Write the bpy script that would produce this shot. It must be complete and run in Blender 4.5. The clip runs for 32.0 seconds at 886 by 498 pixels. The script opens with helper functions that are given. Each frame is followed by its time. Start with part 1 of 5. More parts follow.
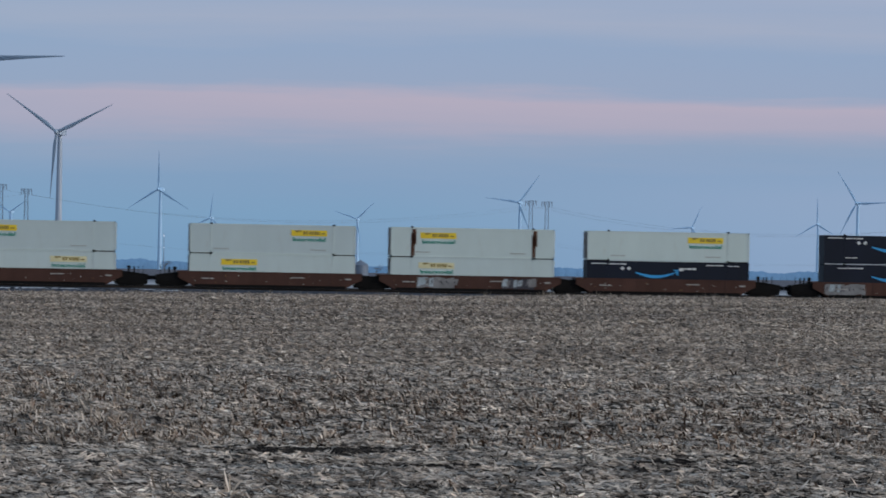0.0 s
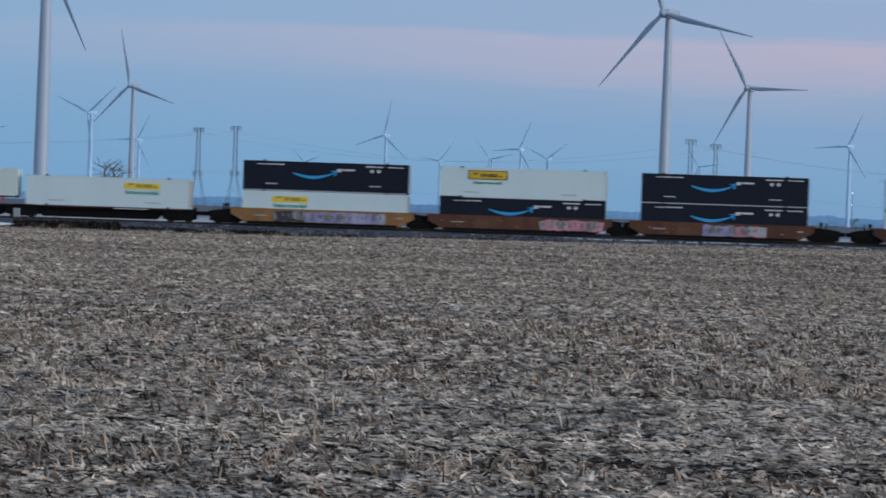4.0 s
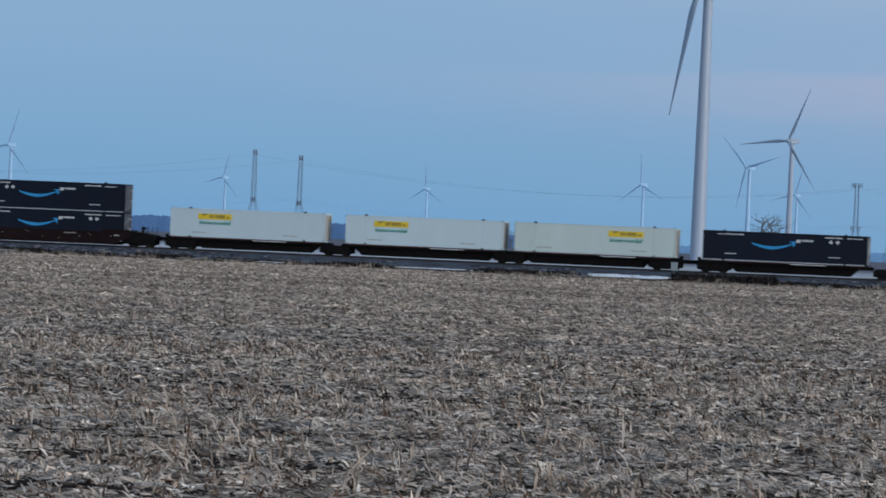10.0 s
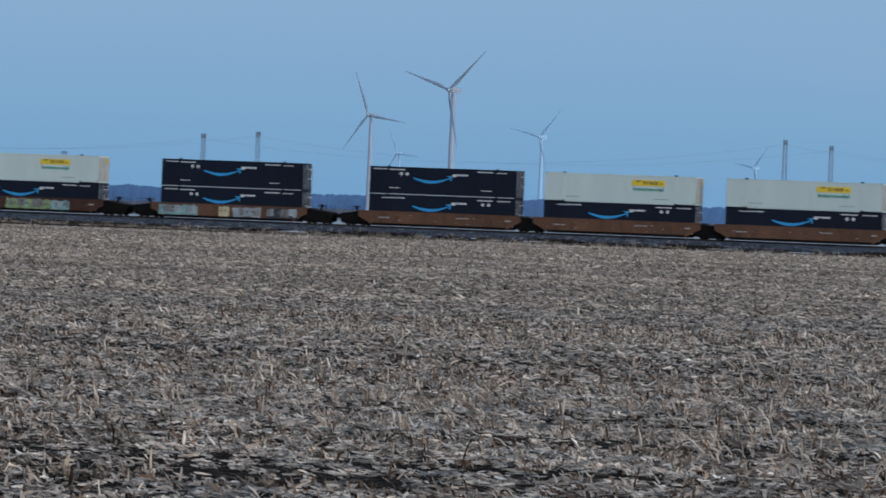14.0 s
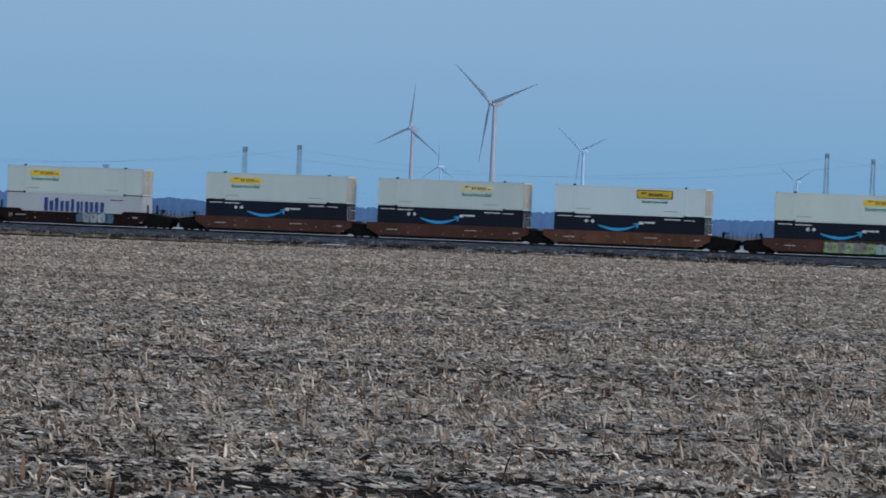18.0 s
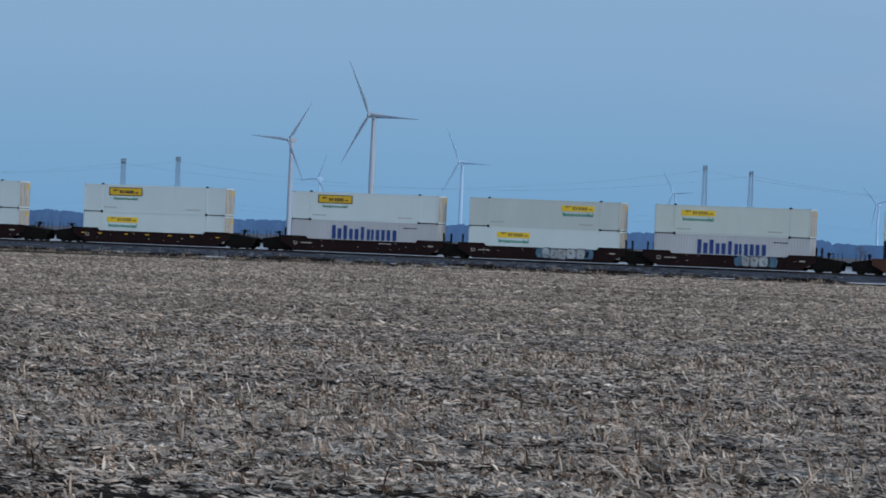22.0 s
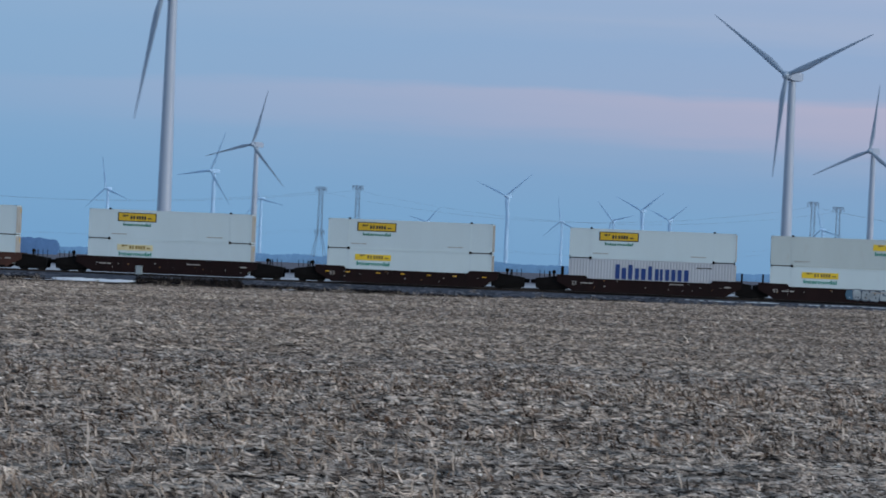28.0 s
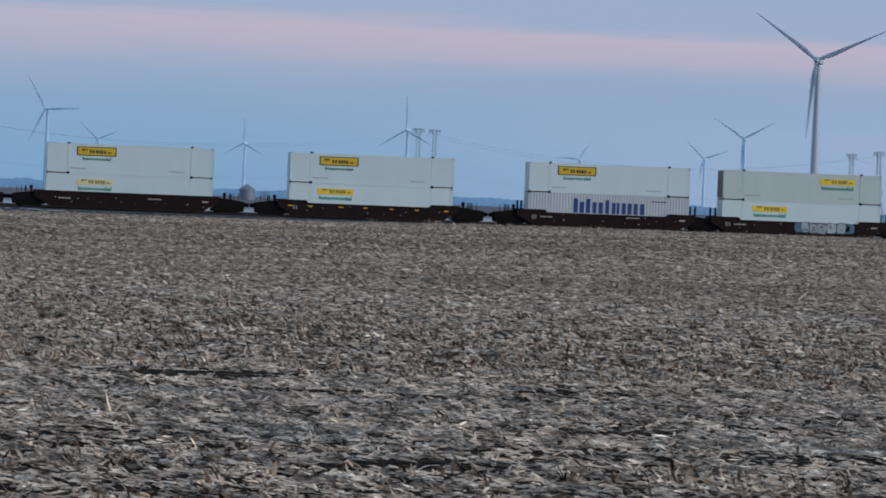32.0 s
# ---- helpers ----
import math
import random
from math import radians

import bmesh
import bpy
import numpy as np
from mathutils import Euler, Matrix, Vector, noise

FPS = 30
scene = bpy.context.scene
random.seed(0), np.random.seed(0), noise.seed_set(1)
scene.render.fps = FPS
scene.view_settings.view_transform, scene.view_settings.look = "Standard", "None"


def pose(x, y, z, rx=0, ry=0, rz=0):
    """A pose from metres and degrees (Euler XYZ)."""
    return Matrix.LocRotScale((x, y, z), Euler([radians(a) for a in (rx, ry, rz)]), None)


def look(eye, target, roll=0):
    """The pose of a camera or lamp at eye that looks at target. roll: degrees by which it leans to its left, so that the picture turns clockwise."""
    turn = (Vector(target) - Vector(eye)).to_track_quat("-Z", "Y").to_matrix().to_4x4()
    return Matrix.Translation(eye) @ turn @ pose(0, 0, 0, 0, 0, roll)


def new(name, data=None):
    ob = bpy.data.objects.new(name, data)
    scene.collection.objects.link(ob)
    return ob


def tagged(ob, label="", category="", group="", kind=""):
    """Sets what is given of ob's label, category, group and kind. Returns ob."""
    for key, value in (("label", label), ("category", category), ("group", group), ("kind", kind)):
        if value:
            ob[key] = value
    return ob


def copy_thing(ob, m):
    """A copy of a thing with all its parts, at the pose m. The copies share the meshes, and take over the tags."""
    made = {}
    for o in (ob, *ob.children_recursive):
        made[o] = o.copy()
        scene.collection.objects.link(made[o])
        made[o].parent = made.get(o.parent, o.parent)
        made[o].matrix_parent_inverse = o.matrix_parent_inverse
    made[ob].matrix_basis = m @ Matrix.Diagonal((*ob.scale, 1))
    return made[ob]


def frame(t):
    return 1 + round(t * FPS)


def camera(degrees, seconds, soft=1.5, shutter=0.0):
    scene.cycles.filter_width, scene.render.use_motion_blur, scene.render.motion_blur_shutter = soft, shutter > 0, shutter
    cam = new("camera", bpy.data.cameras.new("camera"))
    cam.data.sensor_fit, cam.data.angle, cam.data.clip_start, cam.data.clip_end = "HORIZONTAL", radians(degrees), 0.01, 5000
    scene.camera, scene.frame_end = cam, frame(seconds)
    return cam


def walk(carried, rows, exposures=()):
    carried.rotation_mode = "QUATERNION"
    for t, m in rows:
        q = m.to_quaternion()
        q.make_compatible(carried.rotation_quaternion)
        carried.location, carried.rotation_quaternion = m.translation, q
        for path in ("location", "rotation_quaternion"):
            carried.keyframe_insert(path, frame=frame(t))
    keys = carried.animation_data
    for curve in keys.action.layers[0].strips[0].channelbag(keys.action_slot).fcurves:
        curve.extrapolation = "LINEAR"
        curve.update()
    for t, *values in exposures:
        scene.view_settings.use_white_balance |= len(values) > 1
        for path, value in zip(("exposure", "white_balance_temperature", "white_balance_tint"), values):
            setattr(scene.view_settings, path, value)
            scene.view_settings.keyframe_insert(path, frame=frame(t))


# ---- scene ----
# The camera stands at a field's edge and pans: (seconds, yaw right, pitch up, roll), degrees.
EYE = Vector((0.0, 0.0, 3.0))
PAN = [
    (0, 6.688, 0.324, 1.02), (0.5, 6.515, 0.457, 1.18), (1, 5.544, 0.559, 1.31), (1.5, 4.097, 0.569, 1.43),
    (2, 2.928, 0.230, 1.39), (2.5, 1.567, -0.161, 1.48), (3, -0.079, -0.320, 1.60), (3.5, -1.488, -0.437, 1.78),
    (4, -3.153, -0.555, 1.92), (4.5, -3.634, -0.562, 2.04), (6.5, -7.861, -0.581, 2.13), (7, -8.559, -0.607, 2.24),
    (7.5, -9.157, -0.578, 2.24), (8, -10.079, -0.508, 2.30), (8.5, -10.989, -0.409, 2.43), (9, -11.625, -0.318, 2.50),
    (9.5, -12.295, -0.216, 2.50), (10, -12.597, -0.125, 2.49), (10.5, -12.666, -0.035, 2.50), (11, -13.692, -0.019, 2.48),
    (11.5, -15.136, -0.082, 2.40), (12, -15.942, -0.223, 2.38), (12.5, -16.714, -0.334, 2.40), (13, -17.494, -0.428, 2.34),
    (13.5, -18.964, -0.553, 2.27), (14, -20.195, -0.566, 2.24), (14.5, -20.340, -0.604, 2.26), (15, -20.402, -0.504, 2.33),
    (15.5, -20.563, -0.274, 2.32), (17.5, -20.804, -0.260, 2.31), (18, -20.796, -0.399, 2.27), (18.5, -20.820, -0.544, 2.18),
    (19, -20.943, -0.586, 2.12), (19.5, -21.064, -0.573, 2.09), (20, -21.189, -0.524, 2.11), (20.5, -21.265, -0.450, 2.17),
    (21, -21.014, -0.368, 2.17), (21.5, -20.185, -0.245, 2.18), (22, -19.065, -0.160, 2.27), (22.5, -18.781, -0.173, 2.34),
    (23, -18.100, -0.136, 2.36), (23.5, -17.005, -0.085, 2.41), (24, -16.532, -0.091, 2.44), (24.5, -15.108, -0.023, 2.46),
    (26.5, -9.935, 0.172, 2.47), (27, -8.134, 0.269, 2.45), (27.5, -6.456, 0.314, 2.41), (28, -4.926, 0.247, 2.36),
    (28.5, -3.495, 0.073, 2.42), (29, -1.746, -0.060, 2.42), (29.5, -0.389, -0.193, 2.39), (30, 1.456, -0.291, 2.34),
    (30.5, 3.028, -0.438, 2.29), (31, 4.087, -0.578, 2.24), (31.5, 6.695, -0.613, 2.33), (32, 8.355, -0.676, 2.27)]


def toward(az, el):
    """Unit vector at az degrees right of straight ahead and el degrees up."""
    a, e = radians(az), radians(el)
    return Vector((math.sin(a) * math.cos(e), math.cos(a) * math.cos(e), math.sin(e)))


cam = camera(12.680, 32.0, soft=1.7, shutter=0.25)
walk(cam, [(t, look(EYE, EYE + toward(yaw, pitch), roll)) for t, yaw, pitch, roll in PAN],
     exposures=[(0, -0.10, 6720, 10), (2, -0.13, 6560, 10), (3, -0.17, 6460, 10), (4, 0.0, 6460, 10), (18, 0.0, 6480, 10), (21, -0.04, 6400, 10), (23, -0.06, 6420, 10), (27, -0.04, 6320, 10), (28, -0.03, 6340, 10), (30, 0.0, 6460, 10), (32, 0.03, 6720, 10)])

SPEED = 21.675          # of the train, m/s to the right
FIT_SHIFT = [(0, 0.0), (4, 0.10), (9, 0.06), (14, 0.22), (20, 0.20), (24, 0.10), (28, -0.08), (30, -0.12), (31, -0.18), (32, -0.42)]  # seconds, metres the cars are shifted to fit the camera's view
RAIL = 1.035            # height of the rail head
FACE = 387.93           # distance of the containers' near side
MID = FACE + 1.30       # the track's centre line


# ---- sky and sun ----
def lin(r, g, b):
    """Linear colour from 0-255 display values."""
    def one(c):
        c /= 255
        return c / 12.92 if c <= 0.04045 else ((c + 0.055) / 1.055) ** 2.4
    return (one(r), one(g), one(b), 1.0)


class Nodes:
    """Short spelling for node trees."""

    def __init__(self, tree):
        self.tree = tree
        tree.nodes.clear()

    def add(self, kind, **props):
        n = self.tree.nodes.new(kind)
        for k, val in props.items():
            if k == "operation":
                n.operation = val
            elif k == "blend_type":
                n.blend_type = val
            elif k == "data_type":
                n.data_type = val
        return n

    def link(self, a, b):
        self.tree.links.new(a, b)

    def put(self, val, socket):
        if isinstance(val, bpy.types.NodeSocket):
            self.link(val, socket)
        else:
            socket.default_value = val

    def math(self, op, a, b=0.0, c=0.0, clamp=False):
        n = self.add("ShaderNodeMath", operation=op)
        n.use_clamp = clamp
        self.put(a, n.inputs[0]), self.put(b, n.inputs[1]), self.put(c, n.inputs[2])
        return n.outputs[0]

    def ramp(self, fac, stops, ease=False):
        n = self.add("ShaderNodeValToRGB")
        r = n.color_ramp
        r.interpolation = "EASE" if ease else "LINEAR"
        r.elements[0].position, r.elements[0].color = stops[0]
        r.elements[1].position, r.elements[1].color = stops[-1]
        for pos, col in stops[1:-1]:
            r.elements.new(pos).color = col
        self.put(fac, n.inputs[0])
        return n.outputs[0]

    def mix(self, fac, a, b, blend="MIX"):
        n = self.add("ShaderNodeMixRGB", blend_type=blend)
        self.put(fac, n.inputs[0]), self.put(a, n.inputs[1]), self.put(b, n.inputs[2])
        return n.outputs[0]

    def noise(self, vec, scale, detail=4.0, rough=0.55):
        n = self.add("ShaderNodeTexNoise")
        if vec is not None:
            self.link(vec, n.inputs["Vector"])
        n.inputs["Scale"].default_value, n.inputs["Detail"].default_value = scale, detail
        n.inputs["Roughness"].default_value = rough
        return n.outputs["Fac"]


SUN_AZ, SUN_EL = 120.0, 9.0      # low in the west, behind and to the right


def build_sky():
    world = bpy.data.worlds.new("dusk_sky")
    world.use_nodes = True
    scene.world = world
    n = Nodes(world.node_tree)
    gen = n.add("ShaderNodeTexCoord").outputs["Generated"]
    sep = n.add("ShaderNodeSeparateXYZ")
    n.link(gen, sep.inputs[0])
    x, y, z = sep.outputs
    el = n.math("MULTIPLY", n.math("ARCSINE", z), 180 / math.pi)
    az = n.math("MULTIPLY", n.math("ARCTAN2", x, y), 180 / math.pi)
    # uneven cloud heights
    warp = n.add("ShaderNodeCombineXYZ")
    n.put(n.math("MULTIPLY", az, 0.10), warp.inputs[0]), n.put(n.math("MULTIPLY", el, 0.9), warp.inputs[1])
    wisp = n.noise(warp.outputs[0], 1.0, 5.0, 0.6)
    thin = n.add("ShaderNodeCombineXYZ")
    n.put(n.math("MULTIPLY", az, 0.35), thin.inputs[0]), n.put(n.math("MULTIPLY", el, 5.0), thin.inputs[1])
    streaks = n.noise(thin.outputs[0], 1.0, 4.0, 0.6)
    el2 = n.math("ADD", el, n.math("MULTIPLY", n.math("SUBTRACT", wisp, 0.5), 0.9))
    el2 = n.math("ADD", el2, n.math("MULTIPLY", n.math("SUBTRACT", streaks, 0.5), 0.22))
    up = n.math("DIVIDE", n.math("ADD", el, 1.0), 91.0, clamp=True)
    clear = n.ramp(up, [((e + 1) / 91, lin(*c)) for e, c in SKY_CLEAR])
    cloud = n.ramp(n.math("DIVIDE", el2, 8.0, clamp=True), [(e / 8, lin(*c)) for e, c in SKY_CLOUD])
    east = n.add("ShaderNodeMapRange")
    east.interpolation_type = "SMOOTHSTEP"
    n.put(az, east.inputs[0])
    east.inputs[1].default_value, east.inputs[2].default_value = -17.0, 6.5
    low = n.add("ShaderNodeMapRange")
    low.interpolation_type = "SMOOTHSTEP"
    n.put(el, low.inputs[0])
    low.inputs[1].default_value, low.inputs[2].default_value = 14.0, 6.0
    seen = n.math("MULTIPLY", east.outputs[0], low.outputs[0])
    sky = n.mix(seen, clear, cloud)
    # lavender haze low in the south-east
    tints = []
    for what, a, b in ((az, 4.0, 15.0), (el, 2.0, 1.0)):
        r = n.add("ShaderNodeMapRange")
        r.interpolation_type = "SMOOTHSTEP"
        n.put(what, r.inputs[0])
        r.inputs[1].default_value, r.inputs[2].default_value = a, b
        tints.append(r.outputs[0])
    sky = n.mix(n.math("MULTIPLY", n.math("MULTIPLY", tints[0], tints[1]), 0.7), sky, lin(150, 171, 206))
    # afterglow round the sun
    nish = n.add("ShaderNodeTexSky")
    nish.sky_type, nish.sun_disc = "NISHITA", False
    nish.sun_elevation, nish.sun_rotation = radians(SUN_EL), radians(SUN_AZ)
    total = n.mix(1.0, sky, n.mix(1.0, nish.outputs[0], (0.008, 0.008, 0.008, 1.0), "MULTIPLY"), "ADD")
    bg = n.add("ShaderNodeBackground")
    n.link(total, bg.inputs[0])
    bg.inputs[1].default_value = 1.0
    out = n.add("ShaderNodeOutputWorld")
    n.link(bg.outputs[0], out.inputs[0])


SKY_CLEAR = [(-1, (106, 155, 198)), (0, (108, 157, 200)), (1.0, (113, 160, 201)), (2.5, (124, 164, 202)), (4.5, (132, 167, 203)), (15, (158, 178, 204)), (90, (167, 187, 208))]
SKY_CLOUD = [(0.0, (116, 157, 196)), (0.8, (121, 161, 199)), (1.3, (126, 160, 198)), (1.75, (142, 164, 197)), (2.1, (170, 170, 196)), (2.45, (178, 173, 197)), (2.65, (148, 167, 200)), (3.2, (144, 167, 202)), (3.6, (159, 173, 202)), (3.85, (153, 171, 203)), (4.3, (163, 175, 204)), (5.5, (158, 176, 206)), (8.0, (156, 176, 205))]
build_sky()
sun = new("sun", bpy.data.lights.new("sun", "SUN"))
sun.data.energy, sun.data.angle, sun.data.color = 1.75, radians(25), (1.0, 0.97, 0.92)
sun.matrix_world = look(toward(SUN_AZ, SUN_EL) * 50, (0, 0, 0))


# ---- materials ----
def material(name, colour, rough=0.7, metal=0.0, vary=0.15, scale=3.0, fine=25.0, bump=0.1, stain=None, amount=0.5, streak=1.0, glow=0.0, random_tint=0.0, gloss=0.5):
    """Painted, rusty or earthy surface: colour varied at two scales, with stains, grain and relief."""
    m = bpy.data.materials.new(name)
    m.use_nodes = True
    n = Nodes(m.node_tree)
    pos = n.add("ShaderNodeTexCoord").outputs["Object"]
    mp = n.add("ShaderNodeMapping")
    n.link(pos, mp.inputs[0])
    mp.inputs["Scale"].default_value = (1, 1, 1 / streak)
    wide = n.noise(mp.outputs[0], scale * 0.3, 5.0)
    grain = n.noise(mp.outputs[0], fine, 3.0)
    lo = tuple(c * (1 - vary) for c in colour) + (1,)
    hi = tuple(min(1, c * (1 + vary)) for c in colour) + (1,)
    col = n.ramp(wide, [(0.3, lo), (0.7, hi)])
    col = n.mix(0.25 * vary / 0.15, col, n.ramp(grain, [(0.3, (0.7, 0.7, 0.7, 1)), (0.7, (1.2, 1.2, 1.2, 1))]), "MULTIPLY")
    if stain:
        blot = n.ramp(n.noise(mp.outputs[0], scale * 0.8, 8.0, 0.7), [(0.62 - 0.25 * amount, (0, 0, 0, 1)), (0.75, (1, 1, 1, 1))])
        col = n.mix(n.math("MULTIPLY", blot, min(1.0, amount * 1.4)), col, (*stain, 1))
    if random_tint:
        info = n.add("ShaderNodeObjectInfo").outputs["Random"]
        col = n.mix(1.0, col, n.ramp(info, [(0.0, (1 - random_tint, 1 - random_tint, 1 - 0.8 * random_tint, 1)), (1.0, (1 + random_tint * 0.3, 1 + random_tint * 0.25, 1, 1))]), "MULTIPLY")
    b = n.add("ShaderNodeBsdfPrincipled")
    # with glow the base is cut down, so emission carries most of the colour
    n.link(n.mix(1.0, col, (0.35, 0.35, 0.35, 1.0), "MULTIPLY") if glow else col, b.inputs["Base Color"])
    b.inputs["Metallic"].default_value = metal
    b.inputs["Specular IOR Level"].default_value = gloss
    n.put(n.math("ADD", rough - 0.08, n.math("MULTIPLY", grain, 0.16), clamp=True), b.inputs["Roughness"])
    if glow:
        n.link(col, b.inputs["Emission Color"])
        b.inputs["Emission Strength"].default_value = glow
    if bump:
        bp = n.add("ShaderNodeBump")
        bp.inputs["Strength"].default_value, bp.inputs["Distance"].default_value = bump, 0.03
        n.link(grain, bp.inputs["Height"])
        n.link(bp.outputs[0], b.inputs["Normal"])
    out = n.add("ShaderNodeOutputMaterial")
    n.link(b.outputs[0], out.inputs[0])
    return m


def residue_material(name, stops, rough=0.85, damp=0.0, spotty=0.8, banded=0.0, dark_end=0.0):
    """Dead plant pieces, each island with its own colour."""
    m = bpy.data.materials.new(name)
    m.use_nodes = True
    n = Nodes(m.node_tree)
    rnd = n.add("ShaderNodeNewGeometry").outputs["Random Per Island"]
    pos = n.add("ShaderNodeTexCoord").outputs["Object"]
    col = n.ramp(rnd, [(p, (*c, 1)) for p, c in stops])
    rows = n.add("ShaderNodeMapping")
    n.link(pos, rows.inputs[0])
    rows.inputs["Scale"].default_value = (0.22, 1.0, 1.0)
    col = n.mix(0.35, col, n.ramp(n.noise(rows.outputs[0], 0.30, 6.0, 0.65), [(0.3, (0.5, 0.5, 0.52, 1)), (0.7, (1.3, 1.28, 1.25, 1))]), "MULTIPLY")
    # shaded gaps between tufts painted as noise, stretched in depth for the camera's view
    for sx, sy, size, low, high in ((1.0, 0.32, 2.4, 0.20, 1.6), (1.3, 0.10, 2.4, 0.50, 1.36)):
        spots = n.add("ShaderNodeMapping")
        n.link(pos, spots.inputs[0])
        spots.inputs["Scale"].default_value = (sx, sy, 1.0)
        spots.inputs["Rotation"].default_value = (0, 0, 0.05)
        col = n.mix(spotty, col, n.ramp(n.noise(spots.outputs[0], size, 3.0, 0.6), [(0.37, (low, low * 0.98, low * 0.98, 1)), (0.48, (1.0, 0.99, 0.98, 1)), (0.63, (high, high * 0.97, high * 0.94, 1))]), "MULTIPLY")
    if banded:
        strip = n.add("ShaderNodeMapping")
        n.link(pos, strip.inputs[0])
        strip.inputs["Scale"].default_value = (0.012, 0.075, 1.0)
        col = n.mix(banded, col, n.ramp(n.noise(strip.outputs[0], 1.0, 4.0, 0.6), [(0.36, (0.70, 0.69, 0.70, 1)), (0.50, (1.0, 1.0, 1.0, 1)), (0.64, (1.28, 1.26, 1.22, 1))]), "MULTIPLY")
    # tone falls off towards the field's right end
    if dark_end:
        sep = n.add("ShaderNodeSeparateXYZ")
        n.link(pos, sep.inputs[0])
        x_tone = n.add("ShaderNodeMapRange")
        n.put(n.math("ADD", sep.outputs[0], n.math("MULTIPLY", n.noise(rows.outputs[0], 0.05, 3.0), 60.0)), x_tone.inputs[0])
        x_tone.inputs[1].default_value, x_tone.inputs[2].default_value = -40.0, 50.0
        x_tone.inputs[3].default_value, x_tone.inputs[4].default_value = 0.0, dark_end
        col = n.mix(x_tone.outputs[0], col, n.mix(1.0, col, (0.6, 0.6, 0.61, 1.0), "MULTIPLY"))
    if damp:
        col = n.mix(n.ramp(n.noise(rows.outputs[0], 1.3, 4.0, 0.6), [(0.50, (0, 0, 0, 1)), (0.64, (damp, damp, damp, 1))]), col, (0.40, 0.46, 0.48, 1))
    b = n.add("ShaderNodeBsdfPrincipled")
    n.link(col, b.inputs["Base Color"])
    b.inputs["Roughness"].default_value = rough
    b.inputs["Specular IOR Level"].default_value = 0.0
    out = n.add("ShaderNodeOutputMaterial")
    n.link(b.outputs[0], out.inputs[0])
    return m


M = {}
M["white"] = material("white_container_paint", (0.545, 0.635, 0.625), 0.5, vary=0.05, scale=1.2, bump=0.02, stain=(0.42, 0.36, 0.29), amount=0.16, streak=3.0, random_tint=0.13)
M["white_clean"] = material("clean_white_paint", (0.565, 0.68, 0.72), 0.45, vary=0.04, scale=1.0, bump=0.02, stain=(0.5, 0.46, 0.4), amount=0.08, streak=3.0, random_tint=0.05)
M["black"] = material("dark_navy_paint", (0.0045, 0.008, 0.019), 0.6, vary=0.2, scale=1.5, bump=0.02, stain=(0.014, 0.016, 0.022), amount=0.2, streak=3.0, gloss=0.25)
M["grey_steel"] = material("pale_grey_paint", (0.42, 0.455, 0.50), 0.5, vary=0.06, scale=1.5, bump=0.03, stain=(0.36, 0.33, 0.3), amount=0.15, streak=3.0)
M["yellow"] = material("yellow_plate", (0.78, 0.55, 0.03), 0.5, vary=0.06, bump=0.0)
M["ochre"] = material("ochre_plate", (0.62, 0.40, 0.02), 0.5, vary=0.06, bump=0.0)
M["faded"] = material("faded_plate", (0.66, 0.60, 0.36), 0.6, vary=0.12, bump=0.0)
M["ink"] = material("black_lettering", (0.03, 0.03, 0.03), 0.5, vary=0.1, bump=0.0)
M["code_ink"] = material("faint_grey_lettering", (0.36, 0.37, 0.35), 0.5, vary=0.1, bump=0.0)
M["sill_ink"] = material("worn_pale_lettering", (0.33, 0.31, 0.29), 0.6, vary=0.25, bump=0.0)
M["teal_ink"] = material("teal_green_lettering", (0.02, 0.26, 0.18), 0.5, vary=0.1, bump=0.0)
M["door_grime"] = material("grimy_door_paint", (0.42, 0.42, 0.40), 0.6, vary=0.18, scale=3.5, stain=(0.15, 0.085, 0.055), amount=0.5, streak=3.0, gloss=0.3)
M["front_dark"] = material("dark_front_wall", (0.17, 0.165, 0.165), 0.7, vary=0.2, scale=3.0, stain=(0.09, 0.06, 0.045), amount=0.5, streak=3.0, gloss=0.3)
M["brown_ink"] = material("worn_lettering", (0.24, 0.17, 0.04), 0.5, vary=0.1, bump=0.0)
M["green"] = material("green_lettering", (0.02, 0.20, 0.12), 0.5, vary=0.1, bump=0.0)
M["pale_ink"] = material("pale_lettering", (0.62, 0.63, 0.64), 0.5, vary=0.08, bump=0.0)
M["sky_blue"] = material("sky_blue_decal", (0.03, 0.30, 0.62), 0.45, vary=0.1, bump=0.0)
M["royal"] = material("royal_blue_lettering", (0.011, 0.043, 0.19), 0.5, vary=0.1, bump=0.0)
M["rust"] = material("rusty_orange_brown_paint", (0.112, 0.052, 0.034), 0.75, vary=0.3, scale=1.2, stain=(0.045, 0.026, 0.021), amount=0.6, streak=1.5, gloss=0.15)
M["orange"] = material("faded_orange_paint", (0.130, 0.068, 0.043), 0.75, vary=0.25, scale=1.2, stain=(0.045, 0.026, 0.021), amount=0.5, streak=1.5, gloss=0.15)
M["maroon"] = material("dark_maroon_paint", (0.014, 0.0062, 0.0062), 0.7, vary=0.25, scale=1.2, stain=(0.005, 0.004, 0.004), amount=0.5, streak=1.5, gloss=0.15)
M["red_brown"] = material("dull_red_brown_paint", (0.070, 0.034, 0.026), 0.72, vary=0.25, scale=1.2, stain=(0.06, 0.03, 0.025), amount=0.45, streak=1.5, gloss=0.15)
M["tan_well"] = material("weathered_tan_orange_paint", (0.27, 0.145, 0.060), 0.72, vary=0.25, scale=1.2, stain=(0.10, 0.055, 0.035), amount=0.5, streak=1.5, gloss=0.15)
